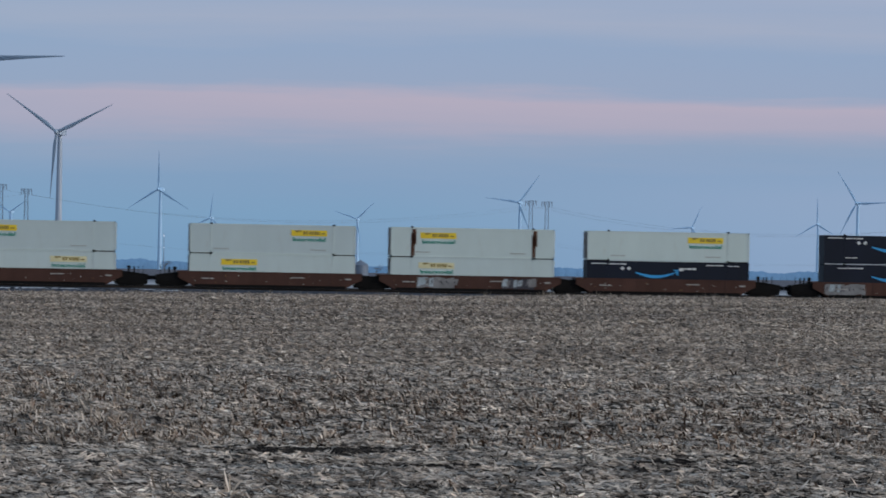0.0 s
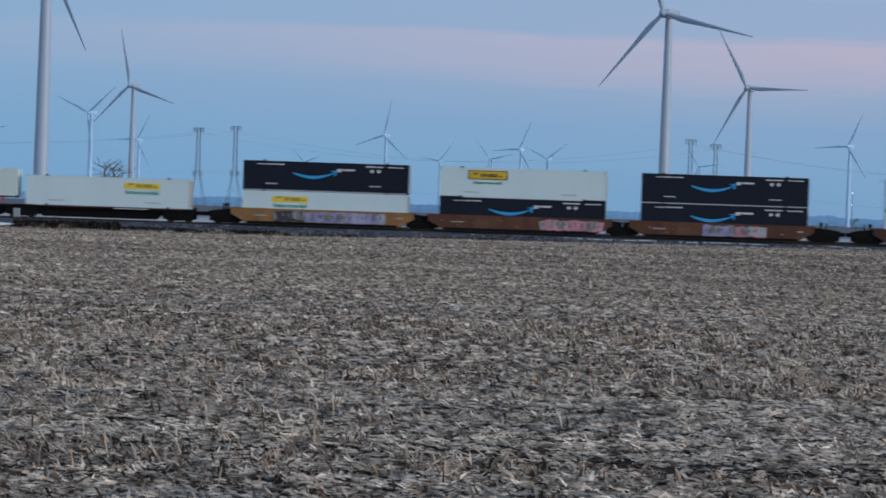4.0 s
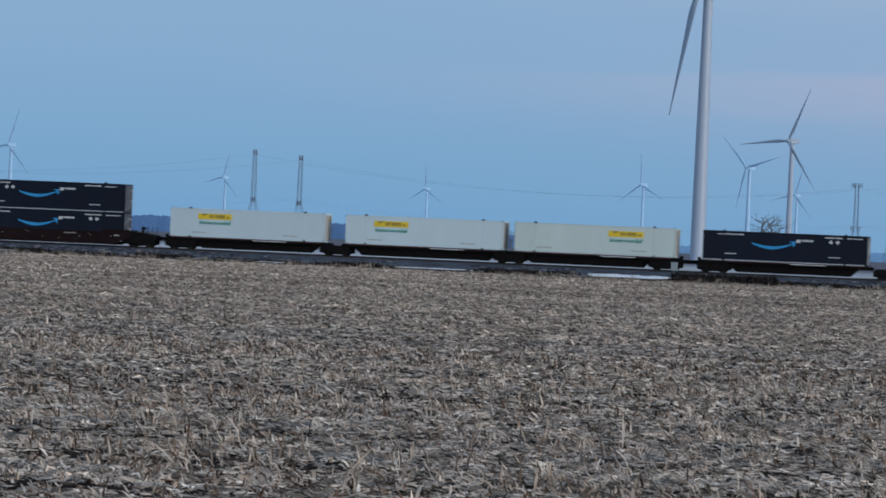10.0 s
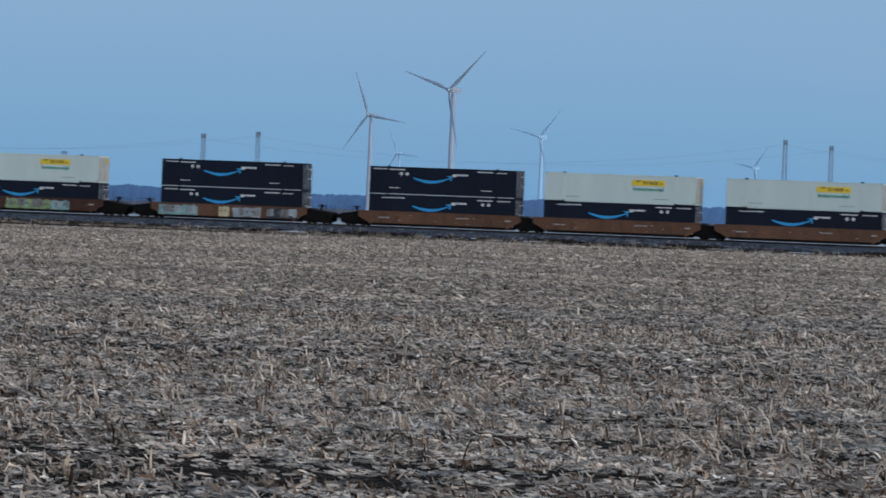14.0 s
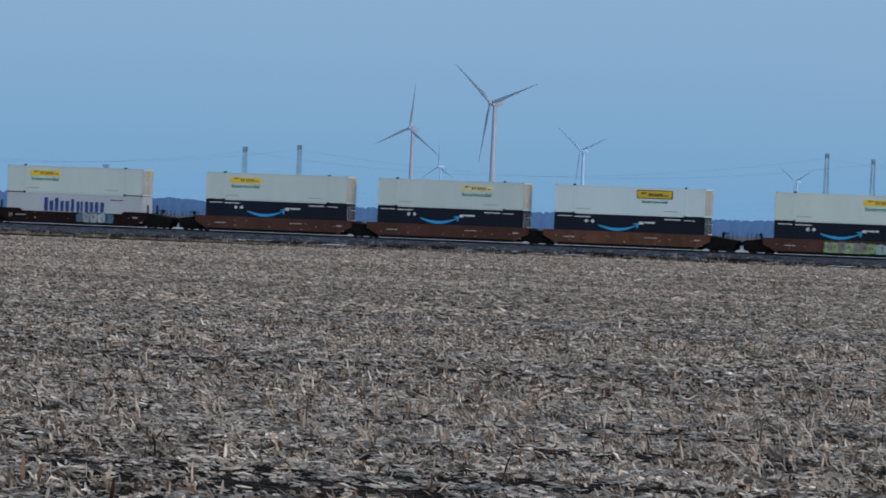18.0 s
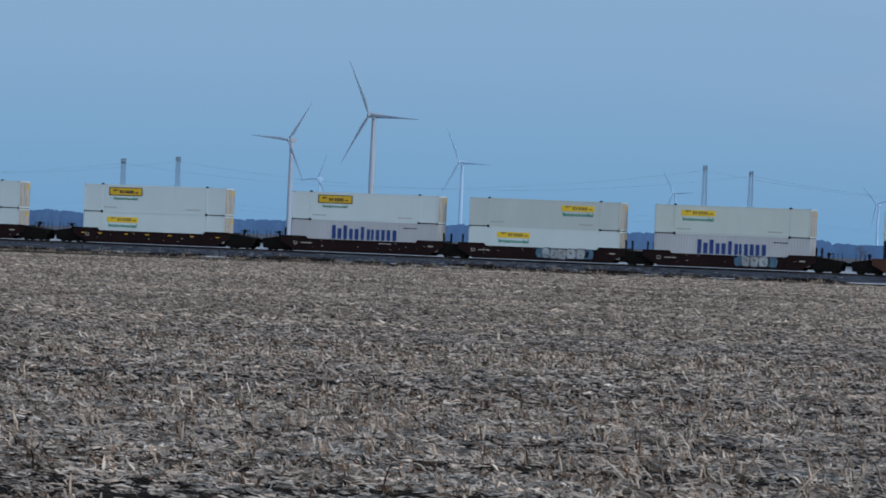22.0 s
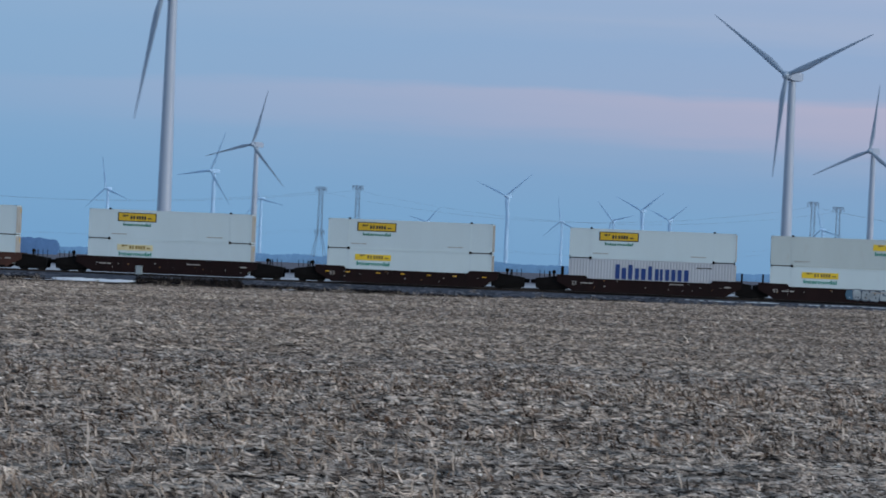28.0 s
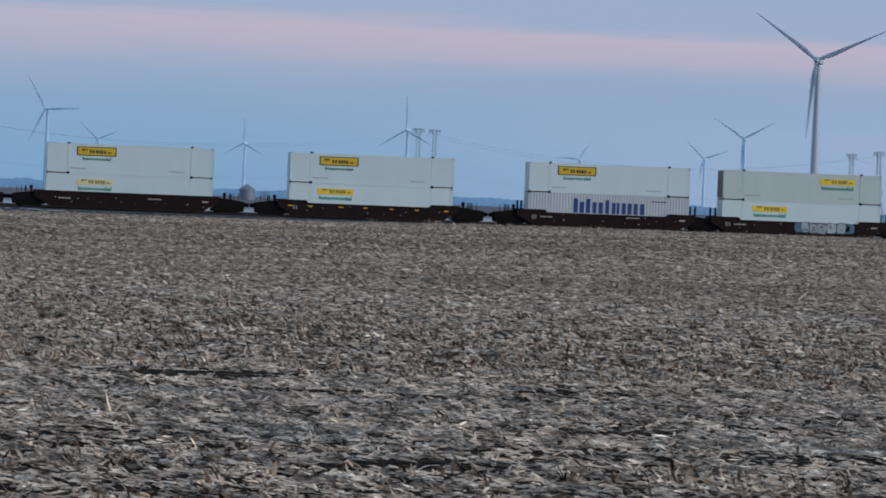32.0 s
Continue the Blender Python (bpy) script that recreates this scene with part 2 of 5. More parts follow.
M["soot"] = material("grimy_black_steel", (0.006, 0.0055, 0.0055), 0.9, metal=0.0, vary=0.3, scale=4.0, bump=0.2, gloss=0.15)
M["wheel"] = material("worn_wheel_steel", (0.012, 0.011, 0.010), 0.75, metal=0.2, vary=0.25)
M["rubber"] = material("black_rubber", (0.02, 0.02, 0.02), 0.8, vary=0.15)
M["silver"] = material("dull_aluminium", (0.55, 0.56, 0.57), 0.4, metal=0.6, vary=0.1)
M["mark_yellow"] = material("yellow_reflective_tape", (0.75, 0.42, 0.02), 0.5, vary=0.1, bump=0.0)
M["red_mark"] = material("red_paint", (0.4, 0.03, 0.02), 0.5, vary=0.1)
for key, c in dict(graf_grey=(0.19, 0.185, 0.185), graf_pink=(0.50, 0.22, 0.28), graf_purple=(0.28, 0.26, 0.45), graf_green=(0.25, 0.36, 0.16), graf_teal=(0.20, 0.33, 0.33),
                   graf_white=(0.31, 0.36, 0.39), graf_cream=(0.60, 0.50, 0.30), graf_dark=(0.035, 0.03, 0.04), graf_slate=(0.06, 0.085, 0.115), graf_blue=(0.06, 0.14, 0.22)).items():
    M[key] = material("spray_paint_" + key[5:], c, 0.6, vary=0.3, scale=2.5, bump=0.0, stain=tuple(k * 0.45 for k in c), amount=0.4)
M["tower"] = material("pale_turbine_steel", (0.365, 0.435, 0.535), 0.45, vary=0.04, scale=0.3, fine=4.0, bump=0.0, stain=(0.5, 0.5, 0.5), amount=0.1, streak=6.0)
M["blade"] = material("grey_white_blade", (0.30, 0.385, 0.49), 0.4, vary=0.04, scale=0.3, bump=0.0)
# paler blue copy for the far turbines: distance haze put into the colour
M["haze_tint"] = material("far_turbine_haze_tint", (0.38, 0.60, 0.84), 0.5, vary=0.04, scale=0.3, bump=0.0)
M["lattice"] = material("galvanised_lattice", (0.14, 0.175, 0.225), 0.6, metal=0.4, vary=0.1, bump=0.0)
M["lamp"] = material("white_beacon", (0.9, 0.93, 1.0), 0.4, vary=0.02, bump=0.0, glow=2.2)
M["cable"] = material("dull_aluminium_cable", (0.24, 0.31, 0.39), 0.6, vary=0.05, bump=0.0)
M["rail"] = material("rusty_rail_steel", (0.035, 0.027, 0.022), 0.7, metal=0.3, vary=0.2)
M["tie"] = material("dark_tie", (0.03, 0.028, 0.027), 0.85, vary=0.2, gloss=0.1)
M["ballast"] = material("grey_ballast", (0.082, 0.091, 0.113), 0.95, vary=0.40, scale=2.2, fine=5.0, bump=0.9, stain=(0.035, 0.036, 0.042), amount=0.55, gloss=0.0)
M["stone"] = residue_material("loose_ballast_stones", [(0.0, (0.03, 0.033, 0.042)), (0.5, (0.08, 0.089, 0.11)), (0.9, (0.13, 0.14, 0.165)), (1.0, (0.24, 0.25, 0.27))], spotty=0.4)
M["snow"] = material("old_snow", (0.66, 0.69, 0.73), 0.6, vary=0.08, scale=1.5, bump=0.2, stain=(0.42, 0.42, 0.42), amount=0.25)
M["bark"] = material("winter_bark", (0.115, 0.115, 0.125), 0.9, vary=0.2, bump=0.1)
M["wall"] = material("pale_house_siding", (0.62, 0.55, 0.50), 0.7, vary=0.08, bump=0.0)
M["roof"] = material("dusty_pink_roof", (0.48, 0.36, 0.32), 0.8, vary=0.12, bump=0.0)
M["pane"] = material("dark_window", (0.04, 0.05, 0.06), 0.15, vary=0.1, bump=0.0)
M["bin"] = material("weathered_galvanised_bin", (0.15, 0.19, 0.25), 0.6, metal=0.2, vary=0.12, bump=0.0)
M["cabinet"] = material("dull_blue_grey_cabinet", (0.27, 0.32, 0.34), 0.5, vary=0.06, bump=0.0)
# the woods are no light source: their blue emission stands in for haze
M["woods"] = material("far_woods_haze_glow", (0.032, 0.068, 0.145), 1.0, vary=0.12, scale=0.02, fine=0.3, bump=0.0, gloss=0.0, glow=1.55)
M["pale_woods"] = material("pale_woods_haze_glow", (0.056, 0.118, 0.215), 1.0, vary=0.12, scale=0.02, fine=0.3, bump=0.0, gloss=0.0, glow=1.55)
M["stubble"] = residue_material("corn_residue", [(0.0, (0.044, 0.037, 0.032)), (0.14, (0.148, 0.119, 0.099)), (0.5, (0.352, 0.298, 0.254)), (0.88, (0.505, 0.435, 0.374)), (0.97, (0.64, 0.56, 0.485)), (1.0, (0.80, 0.75, 0.69))], damp=0.22, banded=0.5)
# far litter: a narrower tone range than the near pieces
M["far_litter"] = residue_material("low_contrast_corn_litter", [(0.0, (0.10, 0.080, 0.066)), (0.22, (0.235, 0.194, 0.161)), (0.6, (0.365, 0.306, 0.258)), (0.95, (0.51, 0.437, 0.373)), (1.0, (0.70, 0.64, 0.57))], damp=0.07, spotty=0.75, banded=0.9, dark_end=0.38)
M["stalk"] = residue_material("broken_stalks", [(0.0, (0.06, 0.037, 0.028)), (0.35, (0.155, 0.108, 0.083)), (0.55, (0.28, 0.220, 0.178)), (0.88, (0.42, 0.352, 0.295)), (1.0, (0.68, 0.61, 0.53))])
M["pale_stalk"] = residue_material("pale_dry_stalks", [(0.0, (0.14, 0.095, 0.070)), (0.35, (0.30, 0.235, 0.185)), (0.75, (0.47, 0.39, 0.32)), (1.0, (0.66, 0.58, 0.50))], spotty=0.4)
M["scrub"] = residue_material("brush_and_ditch_shade", [(0.0, (0.008, 0.008, 0.010)), (0.7, (0.025, 0.023, 0.024)), (1.0, (0.09, 0.075, 0.06))])
M["weeds"] = residue_material("dry_weeds", [(0.0, (0.15, 0.123, 0.103)), (0.5, (0.26, 0.222, 0.187)), (1.0, (0.40, 0.35, 0.30))])


def ground_material():
    """Dark soil strewn with straw; snowed land beyond the track, then bare fields."""
    m = bpy.data.materials.new("field_soil")
    m.use_nodes = True
    n = Nodes(m.node_tree)
    pos = n.add("ShaderNodeTexCoord").outputs["Object"]
    sep = n.add("ShaderNodeSeparateXYZ")
    n.link(pos, sep.inputs[0])
    stretch = n.add("ShaderNodeMapping")
    n.link(pos, stretch.inputs[0])
    stretch.inputs["Scale"].default_value = (0.35, 1.0, 1.0)
    bits = n.noise(stretch.outputs[0], 16.0, 6.0, 0.75)
    clump = n.noise(stretch.outputs[0], 1.1, 6.0, 0.7)
    broad = n.noise(stretch.outputs[0], 0.05, 5.0, 0.6)
    soil = n.ramp(bits, [(0.40, (0.006, 0.006, 0.007, 1)), (0.50, (0.022, 0.019, 0.018, 1)), (0.60, (0.09, 0.076, 0.066, 1)), (0.78, (0.36, 0.31, 0.265, 1))])
    soil = n.mix(0.55, soil, n.ramp(clump, [(0.3, (0.45, 0.45, 0.46, 1)), (0.7, (1.35, 1.3, 1.25, 1))]), "MULTIPLY")
    soil = n.mix(0.4, soil, n.ramp(broad, [(0.35, (0.75, 0.75, 0.76, 1)), (0.65, (1.2, 1.18, 1.15, 1))]), "MULTIPLY")
    snow = n.ramp(n.math("ADD", n.math("MULTIPLY", clump, 0.4), n.math("MULTIPLY", broad, 0.6)), [(0.38, (0.20, 0.20, 0.21, 1)), (0.48, (0.42, 0.44, 0.47, 1)), (0.65, (0.55, 0.57, 0.60, 1))])
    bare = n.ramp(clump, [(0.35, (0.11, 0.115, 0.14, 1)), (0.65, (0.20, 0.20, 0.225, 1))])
    col = soil
    bend = n.add("ShaderNodeMapRange")
    n.put(n.math("DIVIDE", sep.outputs[0], sep.outputs[1]), bend.inputs[0])
    bend.inputs[1].default_value, bend.inputs[2].default_value = -0.16, -0.10
    bend.inputs[3].default_value, bend.inputs[4].default_value = 410.0, 640.0
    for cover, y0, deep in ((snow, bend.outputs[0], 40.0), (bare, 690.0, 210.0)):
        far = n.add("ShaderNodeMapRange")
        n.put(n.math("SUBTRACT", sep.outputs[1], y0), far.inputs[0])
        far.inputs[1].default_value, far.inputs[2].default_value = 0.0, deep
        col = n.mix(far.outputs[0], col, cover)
    b = n.add("ShaderNodeBsdfPrincipled")
    n.link(col, b.inputs["Base Color"])
    b.inputs["Roughness"].default_value = 0.95
    b.inputs["Specular IOR Level"].default_value = 0.0
    bp = n.add("ShaderNodeBump")
    bp.inputs["Strength"].default_value, bp.inputs["Distance"].default_value = 0.6, 0.06
    n.link(bits, bp.inputs["Height"])
    n.link(bp.outputs[0], b.inputs["Normal"])
    out = n.add("ShaderNodeOutputMaterial")
    n.link(b.outputs[0], out.inputs[0])
    return m


M["soil"] = ground_material()


# ---- mesh helpers ----
class Shape:
    """Collects simple solids into one mesh."""

    def __init__(self):
        self.v, self.f = [], []

    def add(self, verts, faces):
        k = len(self.v)
        self.v += [tuple(p) for p in verts]
        self.f += [tuple(i + k for i in f) for f in faces]
        return self

    def box(self, x0, x1, y0, y1, z0, z1, c=0.0):
        """A box, its long edges chamfered by c."""
        if c <= 0:
            vs = [(x, y, z) for x in (x0, x1) for y in (y0, y1) for z in (z0, z1)]
            return self.add(vs, [(0, 1, 3, 2), (4, 6, 7, 5), (0, 4, 5, 1), (2, 3, 7, 6), (0, 2, 6, 4), (1, 5, 7, 3)])
        ring = [(y0 + c, z0), (y1 - c, z0), (y1, z0 + c), (y1, z1 - c), (y1 - c, z1), (y0 + c, z1), (y0, z1 - c), (y0, z0 + c)]
        return self.prism([(x0, *p) for p in ring], [(x1, *p) for p in ring])

    def prism(self, a, b):
        """Two matching rings joined and capped; a's outline turns right-handed about the way to b."""
        n = len(a)
        faces = [(i, (i + 1) % n, (i + 1) % n + n, i + n) for i in range(n)]
        return self.add(list(a) + list(b), faces + [tuple(range(n - 1, -1, -1)), tuple(range(n, 2 * n))])

    def tube(self, p, q, r0, r1=None, n=8):
        p, q = Vector(p), Vector(q)
        r1 = r0 if r1 is None else r1
        d = (q - p).normalized()
        u = d.orthogonal().normalized()
        w = d.cross(u)
        ring = [(math.cos(2 * math.pi * i / n), math.sin(2 * math.pi * i / n)) for i in range(n)]
        return self.prism([p + (u * a + w * b) * r0 for a, b in ring], [q + (u * a + w * b) * r1 for a, b in ring])

    def lathe(self, profile, n=16, axis="Z", at=(0, 0, 0)):
        """Turn (radius, height) rows about an axis."""
        rows = []
        for r, h in profile:
            for i in range(n):
                a = 2 * math.pi * i / n
                c, s = r * math.cos(a), r * math.sin(a)
                rows.append((c + at[0], s + at[1], h + at[2]) if axis == "Z" else (c + at[0], h + at[1], s + at[2]))
        faces = []
        for j in range(len(profile) - 1):
            for i in range(n):
                k = (i + 1) % n
                f = (j * n + i, j * n + k, (j + 1) * n + k, (j + 1) * n + i)
                faces.append(f if axis == "Z" else f[::-1])
        last = (len(profile) - 1) * n
        caps = [tuple(range(n - 1, -1, -1)), tuple(range(last, last + n))]
        faces += caps if axis == "Z" else [c[::-1] for c in caps]
        return self.add(rows, faces)

    def mesh(self, name, smooth=False):
        me = bpy.data.meshes.new(name)
        me.from_pydata(self.v, [], self.f)
        if smooth:
            me.shade_smooth()
            me.set_sharp_from_angle(angle=radians(40))
        me.update()
        return me


def coloured(me, mat):
    """The mesh in that material; one copy for each pair."""
    key = (me.name, mat)
    if key not in coloured.made:
        c = me if not me.materials else me.copy()
        c.materials.clear()
        c.materials.append(M[mat])
        coloured.made[key] = c
        coloured.made[(c.name, mat)] = c
    return coloured.made[key]


coloured.made = {}


def part(name, me, mat, parent, label="", at=None):
    """A mesh object under a thing or a part."""
    if isinstance(me, Shape):
        me = me.mesh(name)
    ob = new(name, coloured(me, mat))
    ob.parent = parent
    if at is not None:
        ob.matrix_basis = at
    return tagged(ob, label) if label else ob


def thing(name, label, category, group="", m=None, me=None, mat=None, kind=""):
    if me is not None and isinstance(me, Shape):
        me = me.mesh(name)
    ob = new(name, coloured(me, mat) if me is not None else None)
    if m is not None:
        ob.matrix_basis = m
    return tagged(ob, label, category, group, kind)


# ---- ground ----
def smooth(a, b, x):
    t = min(1.0, max(0.0, (x - a) / (b - a)))
    return t * t * (3 - 2 * t)


RISE = [(-400, 0.0), (-64, 0.0), (-32, 0.08), (-21, 0.30), (19, 0.60), (44, 0.72), (55, 1.0), (90, 1.12), (400, 1.2)]


def rise(x):
    """The field's far end lies higher towards the right."""
    return float(np.interp(x, [a for a, _ in RISE], [h for _, h in RISE]))


def ground_z(x, y):
    lift = rise(x) * smooth(170, 352, y) * (1 - smooth(364, 374, y))
    ditch = -0.10 * smooth(367, 370, y) * (1 - smooth(371, 374, y))
    rolls = 0.05 * math.sin(x * 0.05 + y * 0.021) * smooth(30, 60, y) * (1 - smooth(260, 340, y))
    bed = 0.16 * smooth(371, 375, y) * (1 - smooth(396, 402, y)) + 0.10 * smooth(376, 381, y) * (1 - smooth(394, 398, y))
    return lift + ditch + rolls + bed


def build_ground():
    xs = [-4600, -3000, -1800, -1000, -600, -400] + [-300 + 6 * i for i in range(84)] + [260, 400, 600, 1000, 1800, 3000, 4600]
    ys = [-4600, -1500, -400, -100, -30, 0, 15, 30] + [36 + 4 * i for i in range(79)] + [350 + 1.5 * i for i in range(36)] + [405, 415, 450, 550, 700, 1000, 1500, 2200, 3200, 4000, 4850]
    me = bpy.data.meshes.new("ground")
    w = len(xs)
    me.from_pydata([(x, y, ground_z(x, y)) for y in ys for x in xs], [],
                   [(j * w + i, j * w + i + 1, (j + 1) * w + i + 1, (j + 1) * w + i) for j in range(len(ys) - 1) for i in range(w - 1)])
    me.shade_smooth()
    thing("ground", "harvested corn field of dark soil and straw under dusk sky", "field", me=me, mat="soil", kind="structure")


build_ground()


# ---- track ----
def build_track():
    x0, x1 = -420.0, 330.0
    bed = Shape()
    ring = [(-10.5, 0.02), (10.5, 0.02), (3.0, RAIL - 0.26), (1.6, RAIL - 0.17), (-1.6, RAIL - 0.17), (-3.0, RAIL - 0.26)]
    n = 150
    rnd = random.Random(3)
    rows = []
    for i in range(n + 1):
        x = x0 + (x1 - x0) * i / n
        j = rnd.uniform(-0.05, 0.05)
        rows.append([(x, MID + dy + (rnd.uniform(-0.3, 0.3) if abs(dy) > 2 else 0), z + j * (abs(dy) > 1.7)) for dy, z in ring])
    k = len(ring)
    bed.add([p for r in rows for p in r], [(i * k + a, i * k + (a + 1) % k, (i + 1) * k + (a + 1) % k, (i + 1) * k + a) for i in range(n) for a in range(k)])
    thing("trackbed", "grey crushed-stone ballast bed under the railway track", "trackbed", me=bed, mat="ballast", kind="structure")
    track = thing("railway_track", "single railway track with rusty steel rails on dark ties", "track", kind="structure")
    for dy in (-0.75, 0.75):
        prof = [(-0.07, -0.17), (0.07, -0.17), (0.07, -0.155), (0.012, -0.13), (0.012, -0.04), (0.036, -0.03), (0.036, 0), (-0.036, 0), (-0.036, -0.03), (-0.012, -0.04), (-0.012, -0.13), (-0.07, -0.155)]
        s = Shape().prism([(x0, MID + dy + a, RAIL + b) for a, b in prof], [(x1, MID + dy + a, RAIL + b) for a, b in prof])
        part("rail", s, "rail", track)
    ties = Shape()
    tie = Shape().box(-0.12, 0.12, -1.25, 1.25, -0.1, 0.07).mesh("tie")
    xs = [-150 + 0.61 * i for i in range(300)]
    for x in xs:
        part("tie", tie, "tie", track, at=pose(x, MID, RAIL - 0.24))
    x = x0 + 0.3
    while x < x1:
        if not (xs[0] - 0.3 < x < xs[-1] + 0.3):
            ties.box(x - 0.12, x + 0.12, MID - 1.25, MID + 1.25, RAIL - 0.34, RAIL - 0.17)
        x += 0.61
    tagged(part("tie_run", ties, "tie", track), kind="stuff")


build_track()


def snow_patch(az0, az1, y0, y1, thick=0.05, seed=0):
    """An uneven sheet of old snow in the ditch or on the shoulder."""
    rnd = random.Random(seed)
    xa, xb = [math.tan(radians(a)) * (y0 + y1) / 2 for a in (az0, az1)]
    n = max(8, int((xb - xa) / 0.5))
    s = Shape()
    vs = []
    for i in range(n + 1):
        f = i / n
        x = xa + (xb - xa) * f
        wide = (math.sin(math.pi * f) ** 0.5) * (0.7 + 0.3 * math.sin(f * 9 + seed)) * rnd.uniform(0.85, 1.0)
        ym = (y0 + y1) / 2 + 0.25 * math.sin(f * 7 + seed * 2)
        h = (y1 - y0) / 2 * max(wide, 0.02)
        base = [(x, ym - h), (x, ym - h * 0.5), (x, ym + h * 0.5), (x, ym + h)]
        for k, (a, b) in enumerate(base):
            vs.append((a, b, surface_z(a, b) + (0.012 if k in (0, 3) else thick * (0.6 + 0.4 * rnd.random()))))
    s.add(vs, [(i * 4 + k, (i + 1) * 4 + k, (i + 1) * 4 + k + 1, i * 4 + k + 1) for i in range(n) for k in range(3)])
    thing("snow_patch", "old thin snow drift lying beside the railway ballast", "snow", "snow patches", me=s, mat="snow")


def surface_z(x, y):
    """The higher of ground and ballast shoulder."""
    d = abs(y - MID)
    bed = 0.02 + (10.5 - d) / 7.5 * (RAIL - 0.28) if d > 3.0 else RAIL - 0.26 + (3.0 - d) / 1.4 * 0.09
    return max(ground_z(x, y), bed)


SNOW = [(-10.5, -9.35, 375.4, 382.4, 0.24), (-9.61, -8.60, 380.8, 382.6, 0.07), (-13.26, -12.25, 376.6, 379.2, 0.08), (-15.3, -14.83, 377.0, 378.6, 0.06),
        (-23.79, -23.27, 377.4, 381.0, 0.10), (0.20, 1.55, 385.0, 386.1, 0.05), (2.13, 2.95, 385.0, 386.1, 0.05), (-1.43, -0.08, 384.9, 386.0, 0.05),
        (-9.3, -7.88, 382.0, 382.6, 0.03), (-19.80, -19.23, 376.8, 378.4, 0.07)]
rnd = random.Random(44)
for _ in range(16):
    az0 = rnd.uniform(-24.0, -4.0)
    y0 = rnd.uniform(373.5, 377.5)
    SNOW.append((az0, az0 + rnd.uniform(0.12, 0.5), y0, y0 + rnd.uniform(0.8, 1.8), 0.05))
for i, row in enumerate(SNOW):
    snow_patch(*row, seed=i)


# ---- the train ----
def container_body():
    s = Shape()
    L, W, H = 16.15, 2.59, 2.865
    s.box(0.0, L, 0.02, W - 0.02, 0.0, H, 0.03)
    return s


def posts_and_rails():
    """Corner posts, top and bottom rails and the lifting posts, slightly proud of the panels."""
    s = Shape()
    L, W, H = 16.15, 2.59, 2.865
    for y0, y1 in ((0.0, 0.04), (W - 0.04, W)):
        for x0 in (0.0, 2.0, L - 2.18, L - 0.16):
            s.box(x0, x0 + 0.16, y0, y1, 0.0, H)
        s.box(0.0, L, y0, y1, 0.0, 0.14), s.box(0.0, L, y0, y1, H - 0.10, H)
    return s


MESH = {}
MESH["body"] = container_body().mesh("body")
MESH["frame"] = posts_and_rails().mesh("frame")
fl = Shape()
for i in range(54):
    x = 0.2 + i * 0.293
    fl.add([(x, 0.02, 0.15), (x + 0.06, 0.002, 0.15), (x + 0.16, 0.002, 0.15), (x + 0.22, 0.02, 0.15), (x, 0.02, 2.76), (x + 0.06, 0.002, 2.76), (x + 0.16, 0.002, 2.76), (x + 0.22, 0.02, 2.76)],
           [(0, 1, 5, 4), (1, 2, 6, 5), (2, 3, 7, 6), (4, 5, 6, 7), (3, 2, 1, 0)])
MESH["corrugation"] = fl.mesh("corrugation")
MESH["casting"] = Shape().box(-0.11, 0.11, -0.02, 0.2, -0.02, 0.14).mesh("casting")
MESH["underframe"] = Shape().box(2.2, 13.95, 0.03, 2.56, -0.062, 0.0).mesh("underframe")
MESH["end_gap"] = Shape().box(0.05, 2.1, 0.04, 2.55, -0.066, 0.0).box(0.1, 2.05, -0.004, 0.03, -0.062, 0.035).mesh("end_beam")
MESH["door_leaf"] = Shape().box(0.0, 0.035, 0.0, 1.22, 0.0, 2.58).mesh("door_leaf")
MESH["front_panel"] = Shape().box(-0.03, 0.0, 0.07, 2.52, 0.15, 2.74).mesh("front_panel")
MESH["lock_rod"] = Shape().tube((0, 0, 0), (0, 0, 2.6), 0.025, n=6).mesh("lock_rod")


def board(x0, x1, z0, z1, depth=0.006):
    """A thin decal or plate on the near side."""
    return Shape().box(x0, x1, -depth, 0.012, z0, z1)


def lettering(name, text, size, mat, parent, x, z, wide=None, y=-0.012):
    """Text on the near side as a mesh."""
    cu = bpy.data.curves.new(name, "FONT")
    cu.body, cu.size, cu.extrude, cu.resolution_u, cu.offset = text, size, 0.003, 2, 0.022 * size
    ob = bpy.data.objects.new(name, cu)
    me = bpy.data.meshes.new_from_object(ob)
    bpy.data.objects.remove(ob)
    bpy.data.curves.remove(cu)
    if wide:
        k = wide / max(p.co.x for p in me.vertices)
        for p in me.vertices:
            p.co.x *= k
    me.materials.clear()
    return part(name, me, mat, parent, at=pose(x, y, z, 90))


LETTERS = {}


def word(parent, x, z, size, mat, wide):
    """The word on the pale containers; one mesh for each size and colour."""
    key = (size, mat)
    if key not in LETTERS:
        ob = lettering("lettering", "Intermodal", size, mat, parent, x, z, wide)
        LETTERS[key] = ob.data
    else:
        ob = new("lettering", LETTERS[key])
        ob.parent = parent
        ob.matrix_basis = pose(x, -0.012, z, 90)
    return ob


def bars(rows):
    s = Shape()
    for x0, x1, z0, z1 in rows:
        s.box(x0, x1, -0.008, 0.012, z0, z1)
    return s


